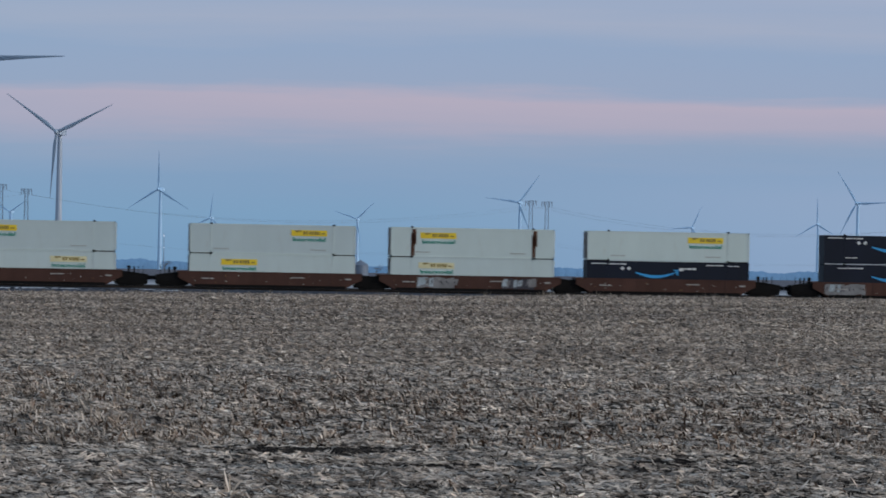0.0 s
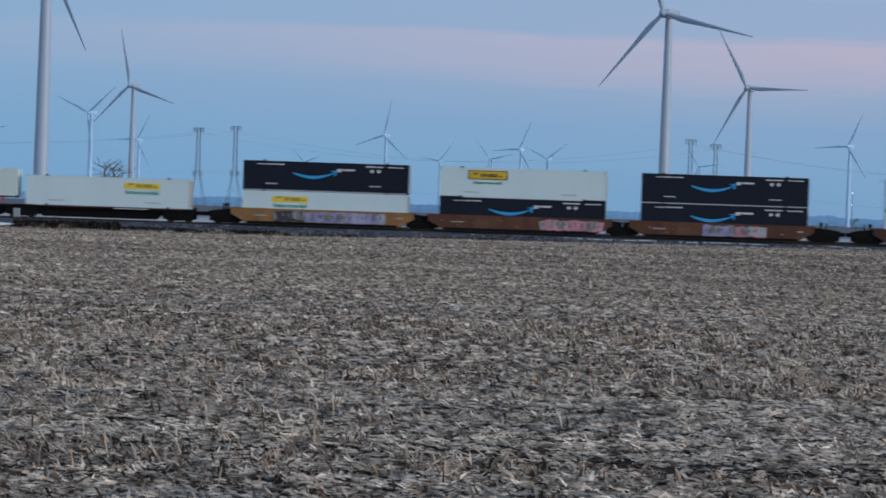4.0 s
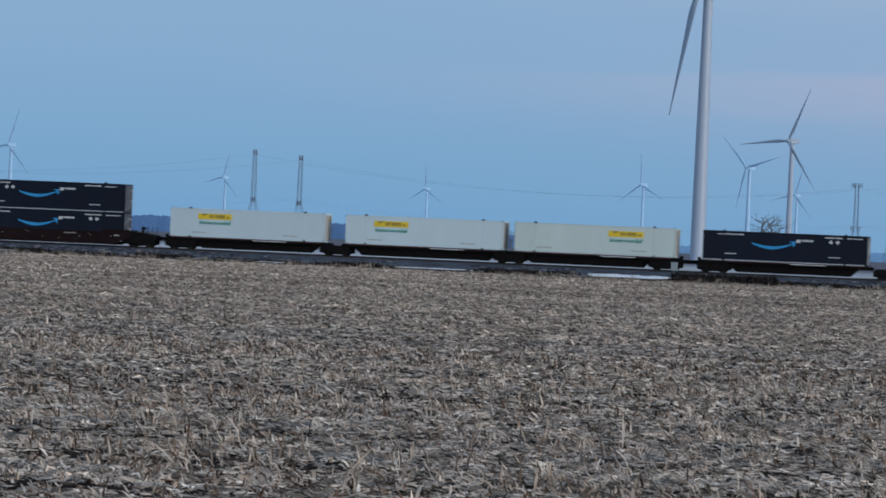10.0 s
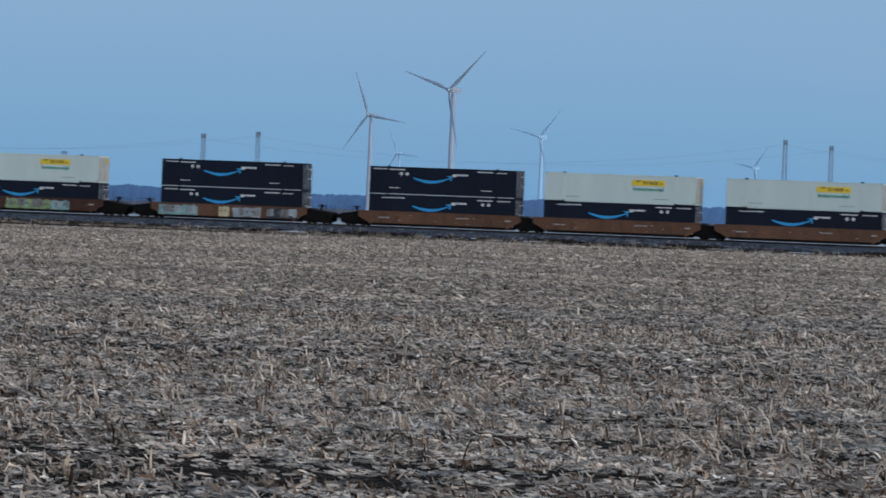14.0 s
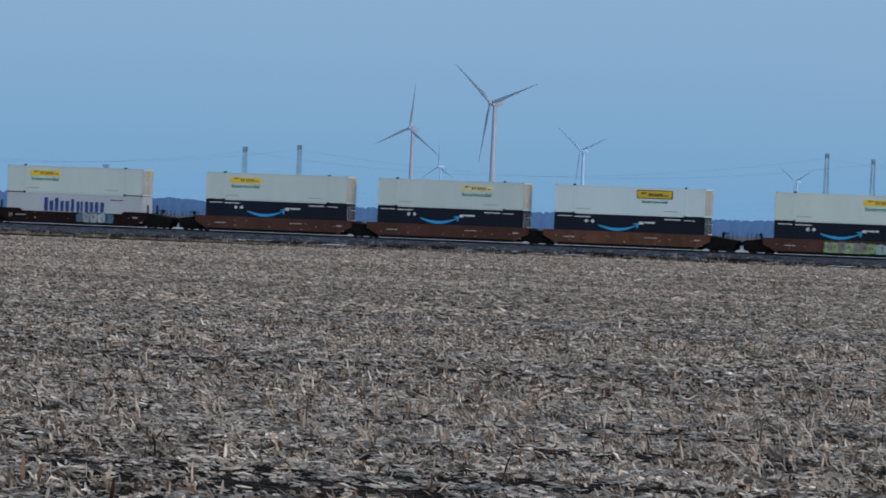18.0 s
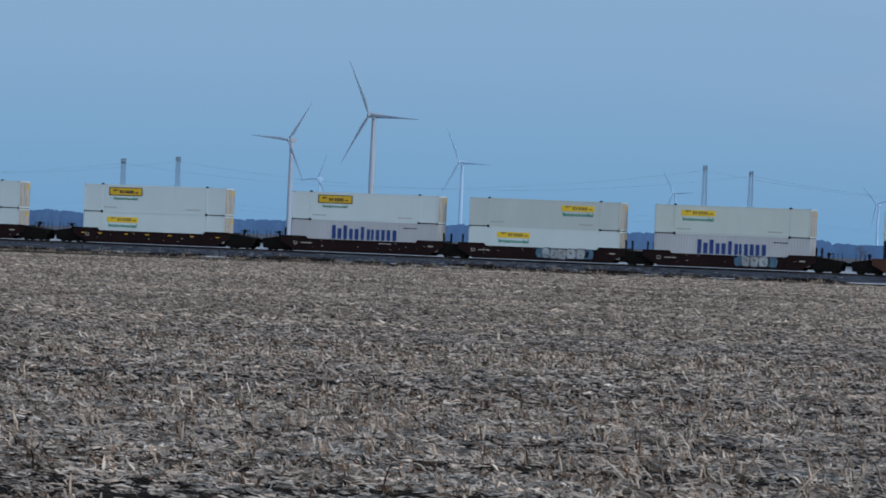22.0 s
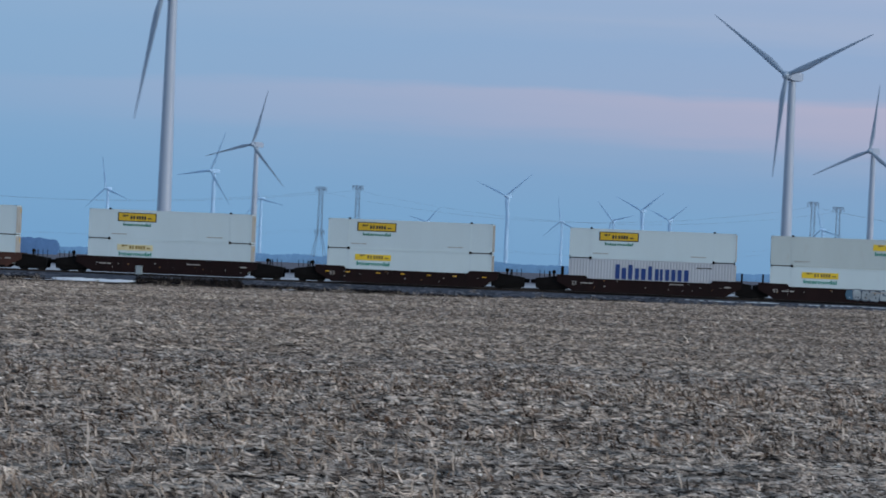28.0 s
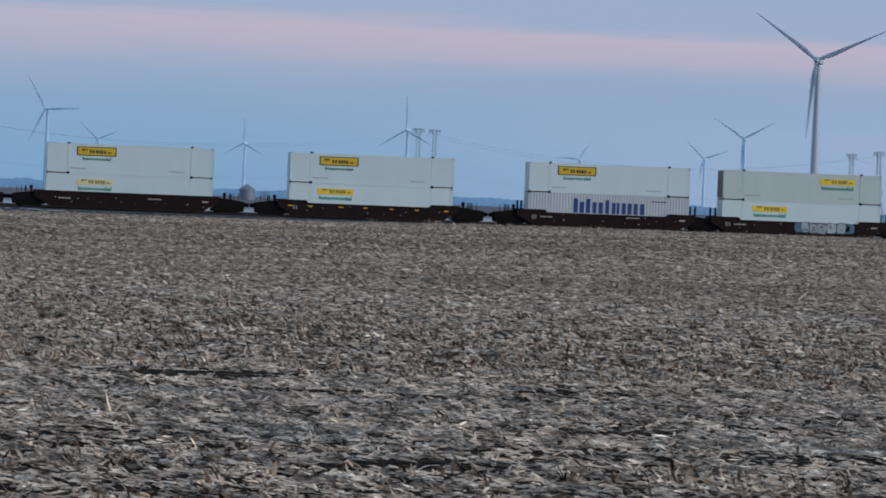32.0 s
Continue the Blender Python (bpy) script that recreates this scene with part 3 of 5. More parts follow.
def swoosh():
    """An upturned curved stripe that ends in an arrow head."""
    s = Shape()
    n = 20
    top, low = [], []
    for i in range(n + 1):
        f = i / n
        x = 4.2 * f
        mid = 0.42 - 0.66 * math.sin(math.pi * (0.10 + 0.80 * f)) + 0.14 * f
        h = 0.03 + 0.12 * math.sin(math.pi * min(1.0, 0.12 + f * 0.86)) ** 1.2
        top.append((x, mid + h)), low.append((x, mid - h))
    ring = low + top[::-1]
    k = len(ring)
    for j in range(n):
        quad = [low[j], low[j + 1], top[j + 1], top[j]]
        s.prism([(a, 0.0, b) for a, b in quad], [(a, -0.008, b) for a, b in quad])
    tip = [(3.65, 0.50), (4.30, 0.56), (4.22, -0.02), (4.06, 0.06), (4.05, 0.36)]
    s.prism([(a, 0.0, b) for a, b in tip[::-1]], [(a, -0.009, b) for a, b in tip[::-1]])
    return s


MESH["swoosh"] = swoosh().mesh("swoosh")
MESH["prime_bar"] = bars([(0.0, 0.42, -0.14, 0.16), (0.48, 0.72, 0.0, 0.16), (0.78, 1.25, -0.02, 0.16), (1.30, 1.66, -0.02, 0.16)]).mesh("name_bar")
MESH["placard"] = Shape().prism([(a, 0.012, c) for a, c in ((0.0, 0.13), (0.21, -0.08), (0.42, 0.13), (0.21, 0.34))], [(a, -0.008, c) for a, c in ((0.0, 0.13), (0.21, -0.08), (0.42, 0.13), (0.21, 0.34))]).mesh("placard")
MESH["small_bar"] = bars([(0.0, 0.5, 0.0, 0.09), (0.55, 0.9, 0.0, 0.09), (0.96, 1.5, 0.0, 0.09)]).mesh("code_bar")
MESH["long_bar"] = bars([(0.0, 0.7, 0.0, 0.11), (0.76, 1.0, 0.0, 0.11), (1.06, 1.7, 0.0, 0.11)]).mesh("owner_bar")
MESH["foot_bar"] = bars([(0.0, 0.55, 0.0, 0.08), (0.6, 1.15, 0.0, 0.08)]).mesh("weight_bar")
MESH["plate"] = board(0.0, 3.75, 0.0, 0.80).mesh("plate")
MESH["plate_border"] = bars([(0.0, 3.75, 0.76, 0.84), (0.0, 3.75, -0.04, 0.04), (-0.04, 0.06, -0.04, 0.84), (3.69, 3.79, -0.04, 0.84)]).mesh("plate_border")
NAME_ROWS = [(0.45, 0.75, 0.42, 0.60), (0.80, 0.98, 0.46, 0.60), (1.20, 1.40, 0.2, 0.52), (1.48, 1.66, 0.2, 0.52), (1.80, 2.00, 0.2, 0.52), (2.06, 2.24, 0.2, 0.52), (2.30, 2.50, 0.2, 0.52), (2.56, 2.76, 0.2, 0.52), (2.92, 3.3, 0.24, 0.36)]
BIG = [(0.0, 0.42, 1.42), (0.62, 1.06, 1.10), (1.26, 1.68, 1.42), (1.92, 2.30, 1.10), (2.52, 2.94, 1.10), (3.20, 3.56, 1.34), (3.86, 4.22, 1.10), (4.34, 4.62, 1.10), (4.86, 5.24, 1.10), (5.46, 5.84, 1.10), (6.06, 6.44, 1.10), (6.70, 7.12, 1.10)]


def container(kind, s_left, z, plate="", where=0.17, variant=0, streaks=False):
    """kind: white, clean, black or grey. s_left: the left end's place on the track at the start."""
    texts = {"white": "dirty white 53-foot intermodal container with a yellow plate", "clean": "white 53-foot intermodal container with a framed yellow plate",
             "black": "dark navy container with a sky-blue curved stripe", "grey": "pale grey corrugated container with big blue lettering bars"}
    label = texts[kind]
    if plate == "faded":
        label = "white 53-foot intermodal container with a faded pale plate"
    if streaks:
        label = "dirty white container with rust streaks on its side posts"
    ob = thing("shipping_container", label + (" stacked above" if z > 2.5 else ""), "container", "containers on the train")
    mat = {"white": "white", "clean": "white_clean", "black": "black", "grey": "grey_steel"}[kind]
    part("body", MESH["body"], mat, ob)
    part("frame", MESH["frame"], mat, ob)
    L = 16.15
    if z > 2.5:
        part("underframe", MESH["underframe"], mat, ob)
        # near-black strips put in for the shade of the gap between stacked ends
        part("end_beam", MESH["end_gap"], "soot", ob, "near-black strip for the shaded gap between stacked ends", at=pose(0, 0, 0))
        part("end_beam", MESH["end_gap"], "soot", ob, "near-black strip for the shaded gap between stacked ends", at=pose(L - 2.15, 0, 0))
    for x in (2.08, L - 2.10):
        part("lifting_casting", MESH["casting"], "soot", ob, at=pose(x, 0, 2.84))
        part("lifting_casting", MESH["casting"], "soot", ob, at=pose(x, 0, -0.02))
    for y in (0.06, 1.31):
        part("door_leaf", MESH["door_leaf"], "door_grime" if kind in ("white", "clean") else mat, ob, at=pose(L, y, 0.16))
        for dy in (0.25, 0.95):
            part("lock_rod", MESH["lock_rod"], "door_grime" if kind != "black" else "grey_steel", ob, at=pose(L + 0.06, y + dy, 0.15))
    # white containers get a front wall much darker than their sides
    if kind == "white":
        part("front_panel", MESH["front_panel"], "front_dark", ob, "dark grey front wall")
    if kind == "black":
        part("end_bar", MESH["foot_bar"], "pale_ink", ob, "white lettering bars", at=pose(L + 0.037, 1.45, 2.2, 0, 0, 90))
        part("end_bar", MESH["foot_bar"], "pale_ink", ob, "white lettering bars", at=pose(L + 0.037, 1.45, 1.2, 0, 0, 90))
        part("curved_stripe", MESH["swoosh"], "sky_blue", ob, "sky-blue curved stripe", at=pose(4.85, -0.004, 1.55))
        part("name_bar", MESH["prime_bar"], "pale_ink", ob, "white lettering bars", at=pose(9.2, -0.004, 2.12))
        part("weight_bar", MESH["foot_bar"], "pale_ink", ob, at=pose(2.2, -0.004, 0.62))
        part("weight_bar", MESH["foot_bar"], "pale_ink", ob, at=pose(12.4, -0.004, 0.62))
        if variant == 0:
            part("placard", MESH["placard"], "pale_ink", ob, at=pose(3.3, -0.004, 2.02))
            part("placard", MESH["placard"], "pale_ink", ob, at=pose(3.96, -0.004, 2.02))
            for name, key, x, z2 in (("code_bar", "small_bar", 0.4, 2.56), ("owner_bar", "long_bar", 2.2, 2.52), ("owner_bar", "long_bar", 11.9, 2.52), ("code_bar", "foot_bar", 14.0, 2.5)):
                part(name, MESH[key], "pale_ink", ob, at=pose(x, -0.004, z2))
        else:
            part("placard", MESH["placard"], "pale_ink", ob, at=pose(12.4, -0.004, 2.02))
            part("placard", MESH["placard"], "pale_ink", ob, at=pose(13.06, -0.004, 2.02))
            for name, key, x, z2 in (("code_bar", "foot_bar", 1.4, 2.5), ("owner_bar", "long_bar", 2.3, 2.5), ("owner_bar", "long_bar", 12.0, 2.52), ("code_bar", "small_bar", 14.2, 2.52)):
                part(name, MESH[key], "pale_ink", ob, at=pose(x, -0.004, z2))
        part("bottom_rail", bars_mesh("bottom_rail", [(0.1, 16.0, -0.02, 0.07)]), "grey_steel", ob, "pale bottom rail", at=pose(0, -0.006, 0.0))
    elif kind == "grey":
        part("corrugation", MESH["corrugation"], mat, ob)
        for x0, x1, h in BIG:
            part("owner_bar", bars_mesh("owner_bar", [(x0, x1, 0.0, h)]), "royal", ob, "royal-blue lettering bar", at=pose(4.55, -0.014, 0.98))
        part("code_bar", MESH["small_bar"], "ink", ob, at=pose(12.4, -0.024, 2.3))
    else:
        part("code_bar", MESH["small_bar"], "code_ink", ob, at=pose(2.3, -0.006, 0.42))
        part("weight_bar", MESH["small_bar"], "code_ink", ob, at=pose(11.8, -0.006, 0.42))
        if z > 2.5 or plate:
            part("end_mark", bars_mesh("end_mark", [(0.0, 0.5, 0.0, 0.45)]), "ochre" if plate else "pale_ink", ob, "yellow mark on the end door", at=pose(L + 0.037, 1.7, 2.1, 0, 0, 90))
        x = where * L
        if plate == "framed":
            part("plate", MESH["plate"], "ochre", ob, "framed ochre plate", at=pose(x, -0.004, 1.75))
            part("plate_border", MESH["plate_border"], "ink", ob, at=pose(x, -0.006, 1.75))
            split_bars("plate_bar", NAME_ROWS, "ink", ob, "", pose(x, -0.010, 1.75))
            word(ob, x + 0.5, 1.28, 0.42, "green", 2.75)
        elif plate == "yellow":
            part("plate", MESH["plate"], "yellow", ob, "yellow plate", at=pose(x, -0.004, 1.80) @ Matrix.Diagonal((0.94, 1, 0.72, 1)))
            split_bars("plate_bar", NAME_ROWS, "brown_ink", ob, "", pose(x, -0.010, 1.75))
            word(ob, x + 0.15, 1.30, 0.52, "teal_ink", 3.25)
        elif plate == "faded":
            part("plate", MESH["plate"], "faded", ob, "faded plate", at=pose(x, -0.004, 1.80) @ Matrix.Diagonal((0.94, 1, 0.72, 1)))
            split_bars("plate_bar", NAME_ROWS, "brown_ink", ob, "", pose(x, -0.010, 1.75))
            word(ob, x + 0.15, 1.30, 0.52, "teal_ink", 3.25)
        if streaks:
            for xs in (2.0, L - 2.2):
                part("rust_streak", bars_mesh("rust_streak", [(0.0, 0.34, 0.1, 2.3), (0.1, 0.5, 1.2, 2.7)]), "rust", ob, "rust-brown streak", at=pose(xs, -0.004, 0))
    MOVING.append((ob, s_left, FACE, RAIL + z))
    return ob


BAR_MESH = {}


def bars_mesh(name, rows):
    key = (name, tuple(rows))
    if key not in BAR_MESH:
        BAR_MESH[key] = bars(rows).mesh(name)
    return BAR_MESH[key]


def split_bars(name, rows, mat, parent, label, at):
    """Each bar a part of its own."""
    for row in rows:
        part(name, bars_mesh(name, [row]), mat, parent, label, at=at)


MOVING = []


def truck(parent, x):
    """A two-axle bogie under a car end."""
    t = part("truck", MESH["truck"], "soot", parent, "grimy black bogie", at=pose(x, 1.30, 0))
    for dx in (-0.86, 0.86):
        for dy in (-0.75, 0.75):
            part("wheel", MESH["wheel"], "wheel", t, at=pose(dx, dy, 0.42))
    return t


def truck_mesh():
    s = Shape()
    for dy in (-1.0, 1.0):
        ring = [(-1.55, 0.24), (-0.6, 0.16), (-0.4, 0.08), (0.4, 0.08), (0.6, 0.16), (1.55, 0.24), (1.6, 0.70), (1.2, 0.98), (-1.2, 0.98), (-1.6, 0.70)]
        s.prism([(a, dy - 0.09, b) for a, b in ring[::-1]], [(a, dy + 0.09, b) for a, b in ring[::-1]])
    s.box(-0.3, 0.3, -1.12, 1.12, 0.25, 0.85), s.box(-1.4, 1.4, -0.95, 0.95, 0.3, 0.96)
    for dx in (-0.86, 0.86):
        s.tube((dx, -1.12, 0.42), (dx, 1.12, 0.42), 0.10)
    return s


MESH["truck"] = truck_mesh().mesh("truck")
MESH["wheel"] = Shape().lathe([(0.10, -0.075), (0.36, -0.06), (0.42, -0.07), (0.425, 0.03), (0.455, 0.04), (0.455, 0.07), (0.10, 0.075)], 20, "Y").mesh("wheel", True)


def side_plate(top, dip, y):
    """A well's side: deep between the trucks, sloped up at the ends, with a stepped top."""
    s = Shape()
    L = 16.55
    up = [(-0.9, 0.95), (-0.2, 0.62), (0.75, 0.07), (L - 1.15, 0.07), (L - 0.2, 0.62), (L + 0.5, 0.95)]
    over = [(L + 0.5, top), (L - 2.3, top), (L - 2.5, top - dip), (2.1, top - dip), (1.9, top), (-0.9, top)]
    ring = up + over
    s.prism([(a, y - 0.05, b) for a, b in ring[::-1]], [(a, y + 0.05, b) for a, b in ring[::-1]])
    s.box(-0.9, 1.9, y - 0.09, y + 0.09, top - 0.10, top), s.box(L - 2.3, L + 0.5, y - 0.09, y + 0.09, top - 0.10, top)
    s.box(2.1, L - 2.5, y - 0.09, y + 0.09, top - dip - 0.10, top - dip), s.box(0.75, L - 1.15, y - 0.09, y + 0.09, 0.07, 0.22)
    for i in range(9):
        x = 2.2 + i * 1.47
        s.box(x, x + 0.09, y - 0.085, y + 0.085, 0.35, top - dip - 0.05)
    return s


for nm, top, dip in (("flat", 1.60, 0.0), ("step", 1.62, 0.26)):
    MESH["side_" + nm] = side_plate(top, dip, 0.0).mesh("side_sill")
MESH["bottom_chord"] = Shape().box(0.7, 15.45, -0.02, 0.02, 0.075, 0.34).mesh("bottom_chord")
MESH["well_floor"] = Shape().box(0.9, 15.3, 0.15, 2.45, 0.30, 0.36).mesh("well_floor")
e = Shape()
e.prism([(a, 2.5, c) for a, c in ((-3.2, 0.66), (-1.9, 0.56), (-0.1, 0.22), (-0.1, 1.56), (-1.2, 1.46), (-3.2, 1.20))][::-1], [(a, 0.1, c) for a, c in ((-3.2, 0.66), (-1.9, 0.56), (-0.1, 0.22), (-0.1, 1.56), (-1.2, 1.46), (-3.2, 1.20))][::-1])
MESH["end_platform"] = e.mesh("end_platform")
e = Shape()
e.prism([(a, 2.5, c) for a, c in ((-1.66, 0.80), (-0.1, 0.22), (-0.1, 1.56), (-1.66, 1.36))][::-1], [(a, 0.1, c) for a, c in ((-1.66, 0.80), (-0.1, 0.22), (-0.1, 1.56), (-1.66, 1.36))][::-1])
MESH["end_platform_short"] = e.mesh("end_platform")
MESH["coupler"] = Shape().box(-1.5, 0.0, -0.32, 0.32, -0.17, 0.20, 0.03).box(-1.35, -0.9, -0.22, 0.22, -0.18, 0.18, 0.05).mesh("coupler")
rail = Shape()
rail.tube((-1.9, 0, 1.1), (-1.9, 0, 1.95), 0.035, n=6), rail.tube((-1.9, 0.6, 1.1), (-1.9, 0.6, 1.95), 0.035, n=6), rail.tube((-1.9, -0.02, 1.93), (-1.9, 0.62, 1.93), 0.035, n=6)
MESH["stanchion"] = Shape().tube((0, 0.05, 1.1), (0, 0.05, 2.0), 0.03, n=6).mesh("stanchion")
MESH["handrail"] = rail.mesh("handrail")
MESH["brake_stand"] = Shape().box(-1.5, -1.35, 0.3, 0.5, 1.1, 2.0).lathe([(0.06, -0.03), (0.19, -0.03), (0.19, 0.03), (0.06, 0.03)], 12, "Y", (-1.42, 0.22, 1.85)).mesh("brake_stand")
MESH["ibc_post"] = Shape().box(0.0, 0.16, 0.0, 0.16, 1.2, 2.45).mesh("stacking_post")


def flip(x):
    """Turns a car-end part about to the right end."""
    return pose(x, 2.6, 0, 0, 0, 180)


def graffiti(parent, x0, x1, mat, seed, z0=0.45, z1=1.45):
    """Sprayed blotches and strokes on a car's side, over an uneven filled patch: no letters."""
    rnd = random.Random(seed)
    k = max(4, int((x1 - x0) / 0.4))
    low = [(x0 + (x1 - x0) * i / k, z0 - rnd.uniform(0.0, 0.22)) for i in range(k + 1)]
    top = [(x0 + (x1 - x0) * i / k + rnd.uniform(-0.1, 0.1), z1 - rnd.uniform(0.0, 0.22)) for i in range(k + 1)]
    fill = Shape()
    for i in range(k):
        quad = [low[i], low[i + 1], top[i + 1], top[i]]
        fill.add([(p, y, q) for y in (0.0, -0.003) for p, q in quad], [(4, 5, 6, 7), (0, 1, 5, 4), (2, 3, 7, 6)])
    part("graffiti_fill", fill, mat, parent, "sprayed patch of colour", at=pose(0, -0.203, 0))
    x = x0
    while x < x1 - 0.2:
        w = rnd.uniform(0.25, 0.6)
        a, b = z0 + rnd.uniform(0, 0.2), z1 - rnd.uniform(0, 0.2)
        lean = rnd.uniform(-0.2, 0.2)
        ring = [(x, a), (x + w, a + rnd.uniform(-0.05, 0.1)), (x + w + lean, b), (x + lean, b - rnd.uniform(-0.05, 0.1))]
        y = -rnd.uniform(0.004, 0.012)
        part("graffiti_stroke", Shape().prism([(p, 0.0, q) for p, q in ring], [(p, y - 0.003, q) for p, q in ring]), rnd.choice((mat, mat, "graf_grey", "graf_white")), parent, "sprayed graffiti", at=pose(0, -0.205, 0))
        if rnd.random() < 0.6:
            u = x + w * rnd.uniform(0.1, 0.5)
            cut = [(u, a + 0.25), (u + 0.08, a + 0.2), (u + 0.10 + lean, b - 0.2), (u + lean, b - 0.25)]
            part("graffiti_stroke", Shape().prism([(p, y - 0.002, q) for p, q in cut], [(p, y - 0.007, q) for p, q in cut]), "graf_dark" if mat != "graf_dark" else "graf_grey", parent, "contrasting graffiti line", at=pose(0, -0.205, 0))
        x += w * rnd.uniform(0.7, 1.15)


def outlined_graffiti(parent, x0, x1, seed):
    """Swollen pale sprayed blocks with slate edges on a blue cloud: no letters."""
    rnd = random.Random(seed)
    at = pose(0, -0.205, 0)

    def blob(cx, cz, w, h, d0, d1, n=14):
        ring = []
        for i in range(n):
            q = 2 * math.pi * i / n
            k = rnd.uniform(0.84, 1.06) / max(abs(math.cos(q)) ** 6 + abs(math.sin(q)) ** 6, 0.1) ** (1 / 6)
            ring.append((cx + w * k * math.cos(q) * 0.5, cz + h * k * math.sin(q) * 0.5))
        return Shape().prism([(p, -d0, q) for p, q in ring], [(p, -d1, q) for p, q in ring])

    for cx, w in ((x0 + 0.35, 1.5), ((x0 + x1) / 2, x1 - x0 - 0.5), (x1 - 0.35, 1.4)):
        part("graffiti_cloud", blob(cx, 0.82, w, 1.0, 0.0, 0.003), "graf_blue", parent, "sprayed blue cloud", at=at)
    x = x0 + 0.75
    while x < x1 - 0.6:
        w, h = rnd.uniform(0.82, 1.02), rnd.uniform(0.96, 1.12)
        cz, d = rnd.uniform(0.76, 0.86), rnd.uniform(0.005, 0.007)
        part("graffiti_outline", blob(x, cz, w + 0.12, h + 0.12, 0.0, d), "graf_slate", parent, "slate-blue graffiti outline", at=at)
        part("graffiti_block", blob(x, cz, w - 0.04, h - 0.04, 0.0, d + 0.004), "graf_white", parent, "pale swollen sprayed block", at=at)
        for _ in range(2):
            part("graffiti_outline", blob(x + rnd.uniform(-0.16, 0.16), cz + rnd.uniform(-0.3, 0.3), rnd.uniform(0.10, 0.2), rnd.uniform(0.12, 0.24), d, d + 0.008, 8), "graf_slate", parent, "slate-blue graffiti outline", at=at)
        x += w * rnd.uniform(0.98, 1.08)


def well_car(s_left, colour, left, right, step=False, marks="", posts=False):
    """left, right: how that end hangs: 'coupler' or 'shared' (the truck between two wells)."""
    words = {"rust": "rusty orange-brown", "orange": "faded orange-brown", "maroon": "dark maroon", "red_brown": "dull red-brown", "tan_well": "weathered tan-orange"}
    ob = thing("well_car", words[colour] + " railway well car carrying stacked containers", "railway car", "well cars of the train")
    side = MESH["side_step" if step else "side_flat"]
    part("side_sill", side, colour, ob, at=pose(-0.2, -0.10, 0))
    part("side_sill", side, colour, ob, at=pose(-0.2, 2.70, 0))
    part("well_floor", MESH["well_floor"], "soot", ob)
    if colour != "maroon":
        part("bottom_chord", MESH["bottom_chord"], "soot", ob, "dark bottom chord", at=pose(-0.2, -0.195, 0))
    L = 16.15
    for end, m, x in ((left, pose(0, 0, 0), -1.0), (right, flip(L), L + 1.0)):
        part("end_platform", MESH["end_platform_short" if end == "shared" else "end_platform"], "soot", ob, at=m)
        if end == "coupler":
            truck(ob, x - 0.6 if x < 0 else x + 0.6)
            part("coupler", MESH["coupler"], "soot", ob, at=m @ pose(-2.2, 1.3, 0.88))
            part("handrail", MESH["handrail"], "soot", ob, at=m @ pose(0, 0.15, 0))
            part("handrail", MESH["handrail"], "soot", ob, at=m @ pose(0, 1.85, 0))
            for dx in (-1.35, -2.35, -2.8):
                part("stanchion", MESH["stanchion"], "soot", ob, at=m @ pose(dx, 0.15, 0))
            part("brake_stand", MESH["brake_stand"], "soot", ob, at=m)
    if left == "shared":
        truck(ob, -1.7)
    if posts:
        for x in (-0.75, L + 0.6):
            part("stacking_post", MESH["ibc_post"], "soot", ob, at=pose(x, 0.05, 0))
            part("stacking_post", MESH["ibc_post"], "soot", ob, at=pose(x, 2.4, 0))
    if marks:
        split_bars("sill_mark", [(x, x + 0.42, 1.0, 1.09) for x in (-0.1, 1.9, 4.9, 7.3, 9.9, 12.4, 15.3)], marks, ob, "yellow reflective ticks", pose(0, -0.215, 0))
    else:
        split_bars("sill_mark", [(1.2, 1.9, 0.85, 0.97), (2.0, 2.4, 0.85, 0.97), (9.9, 11.2, 1.05, 1.15), (15.2, 15.8, 0.95, 1.1)], "sill_ink", ob, "faint lettering bars", pose(0, -0.215, 0))
    if step:
        if "53" not in LETTERS:
            LETTERS["53"] = lettering("length_mark", "53", 0.5, "sill_ink", ob, 0.35, 0.72, y=-0.218).data
        else:
            mark = new("length_mark", LETTERS["53"])
            mark.parent, mark.matrix_basis = ob, pose(0.35, -0.218, 0.72, 90)
    kx = int(abs(s_left) * 7) % 3
    for rows, ink in SPECKS[kx]:
        split_bars("stencil", rows, ink, ob, "", pose(0, -0.215, 0))
    MOVING.append((ob, s_left, FACE, RAIL))
    return ob


# small stencils, tags and bare spots along the sills
SPECKS = []
for seed in (5, 6, 7):
    rnd = random.Random(seed)
    spots = [(rnd.uniform(0.3, 15.6), rnd.uniform(0.45, 1.2), rnd.uniform(0.05, 0.16), rnd.uniform(0.03, 0.09)) for _ in range(16)]
    SPECKS.append([([(x, x + w, z, z + h) for x, z, w, h in spots[:9]], "sill_ink"), ([(x, x + w, z, z + h) for x, z, w, h in spots[9:13]], "tan_well"), ([(x, x + w * 0.8, z, z + h) for x, z, w, h in spots[13:]], "pale_ink")])

SKIRTS = {}


def skirt(x0, x1):
    """The deep middle sill between the trucks, sloped up at both ends."""
    if (x0, x1) not in SKIRTS:
        ring = [(x0, 0.95), (x0 + 1.0, 0.12), (x1 - 1.0, 0.12), (x1, 0.95)]
        s = Shape().prism([(a, 2.0, c) for a, c in ring], [(a, 0.5, c) for a, c in ring])
        SKIRTS[(x0, x1)] = s.mesh("deep_sill")
    return SKIRTS[(x0, x1)]


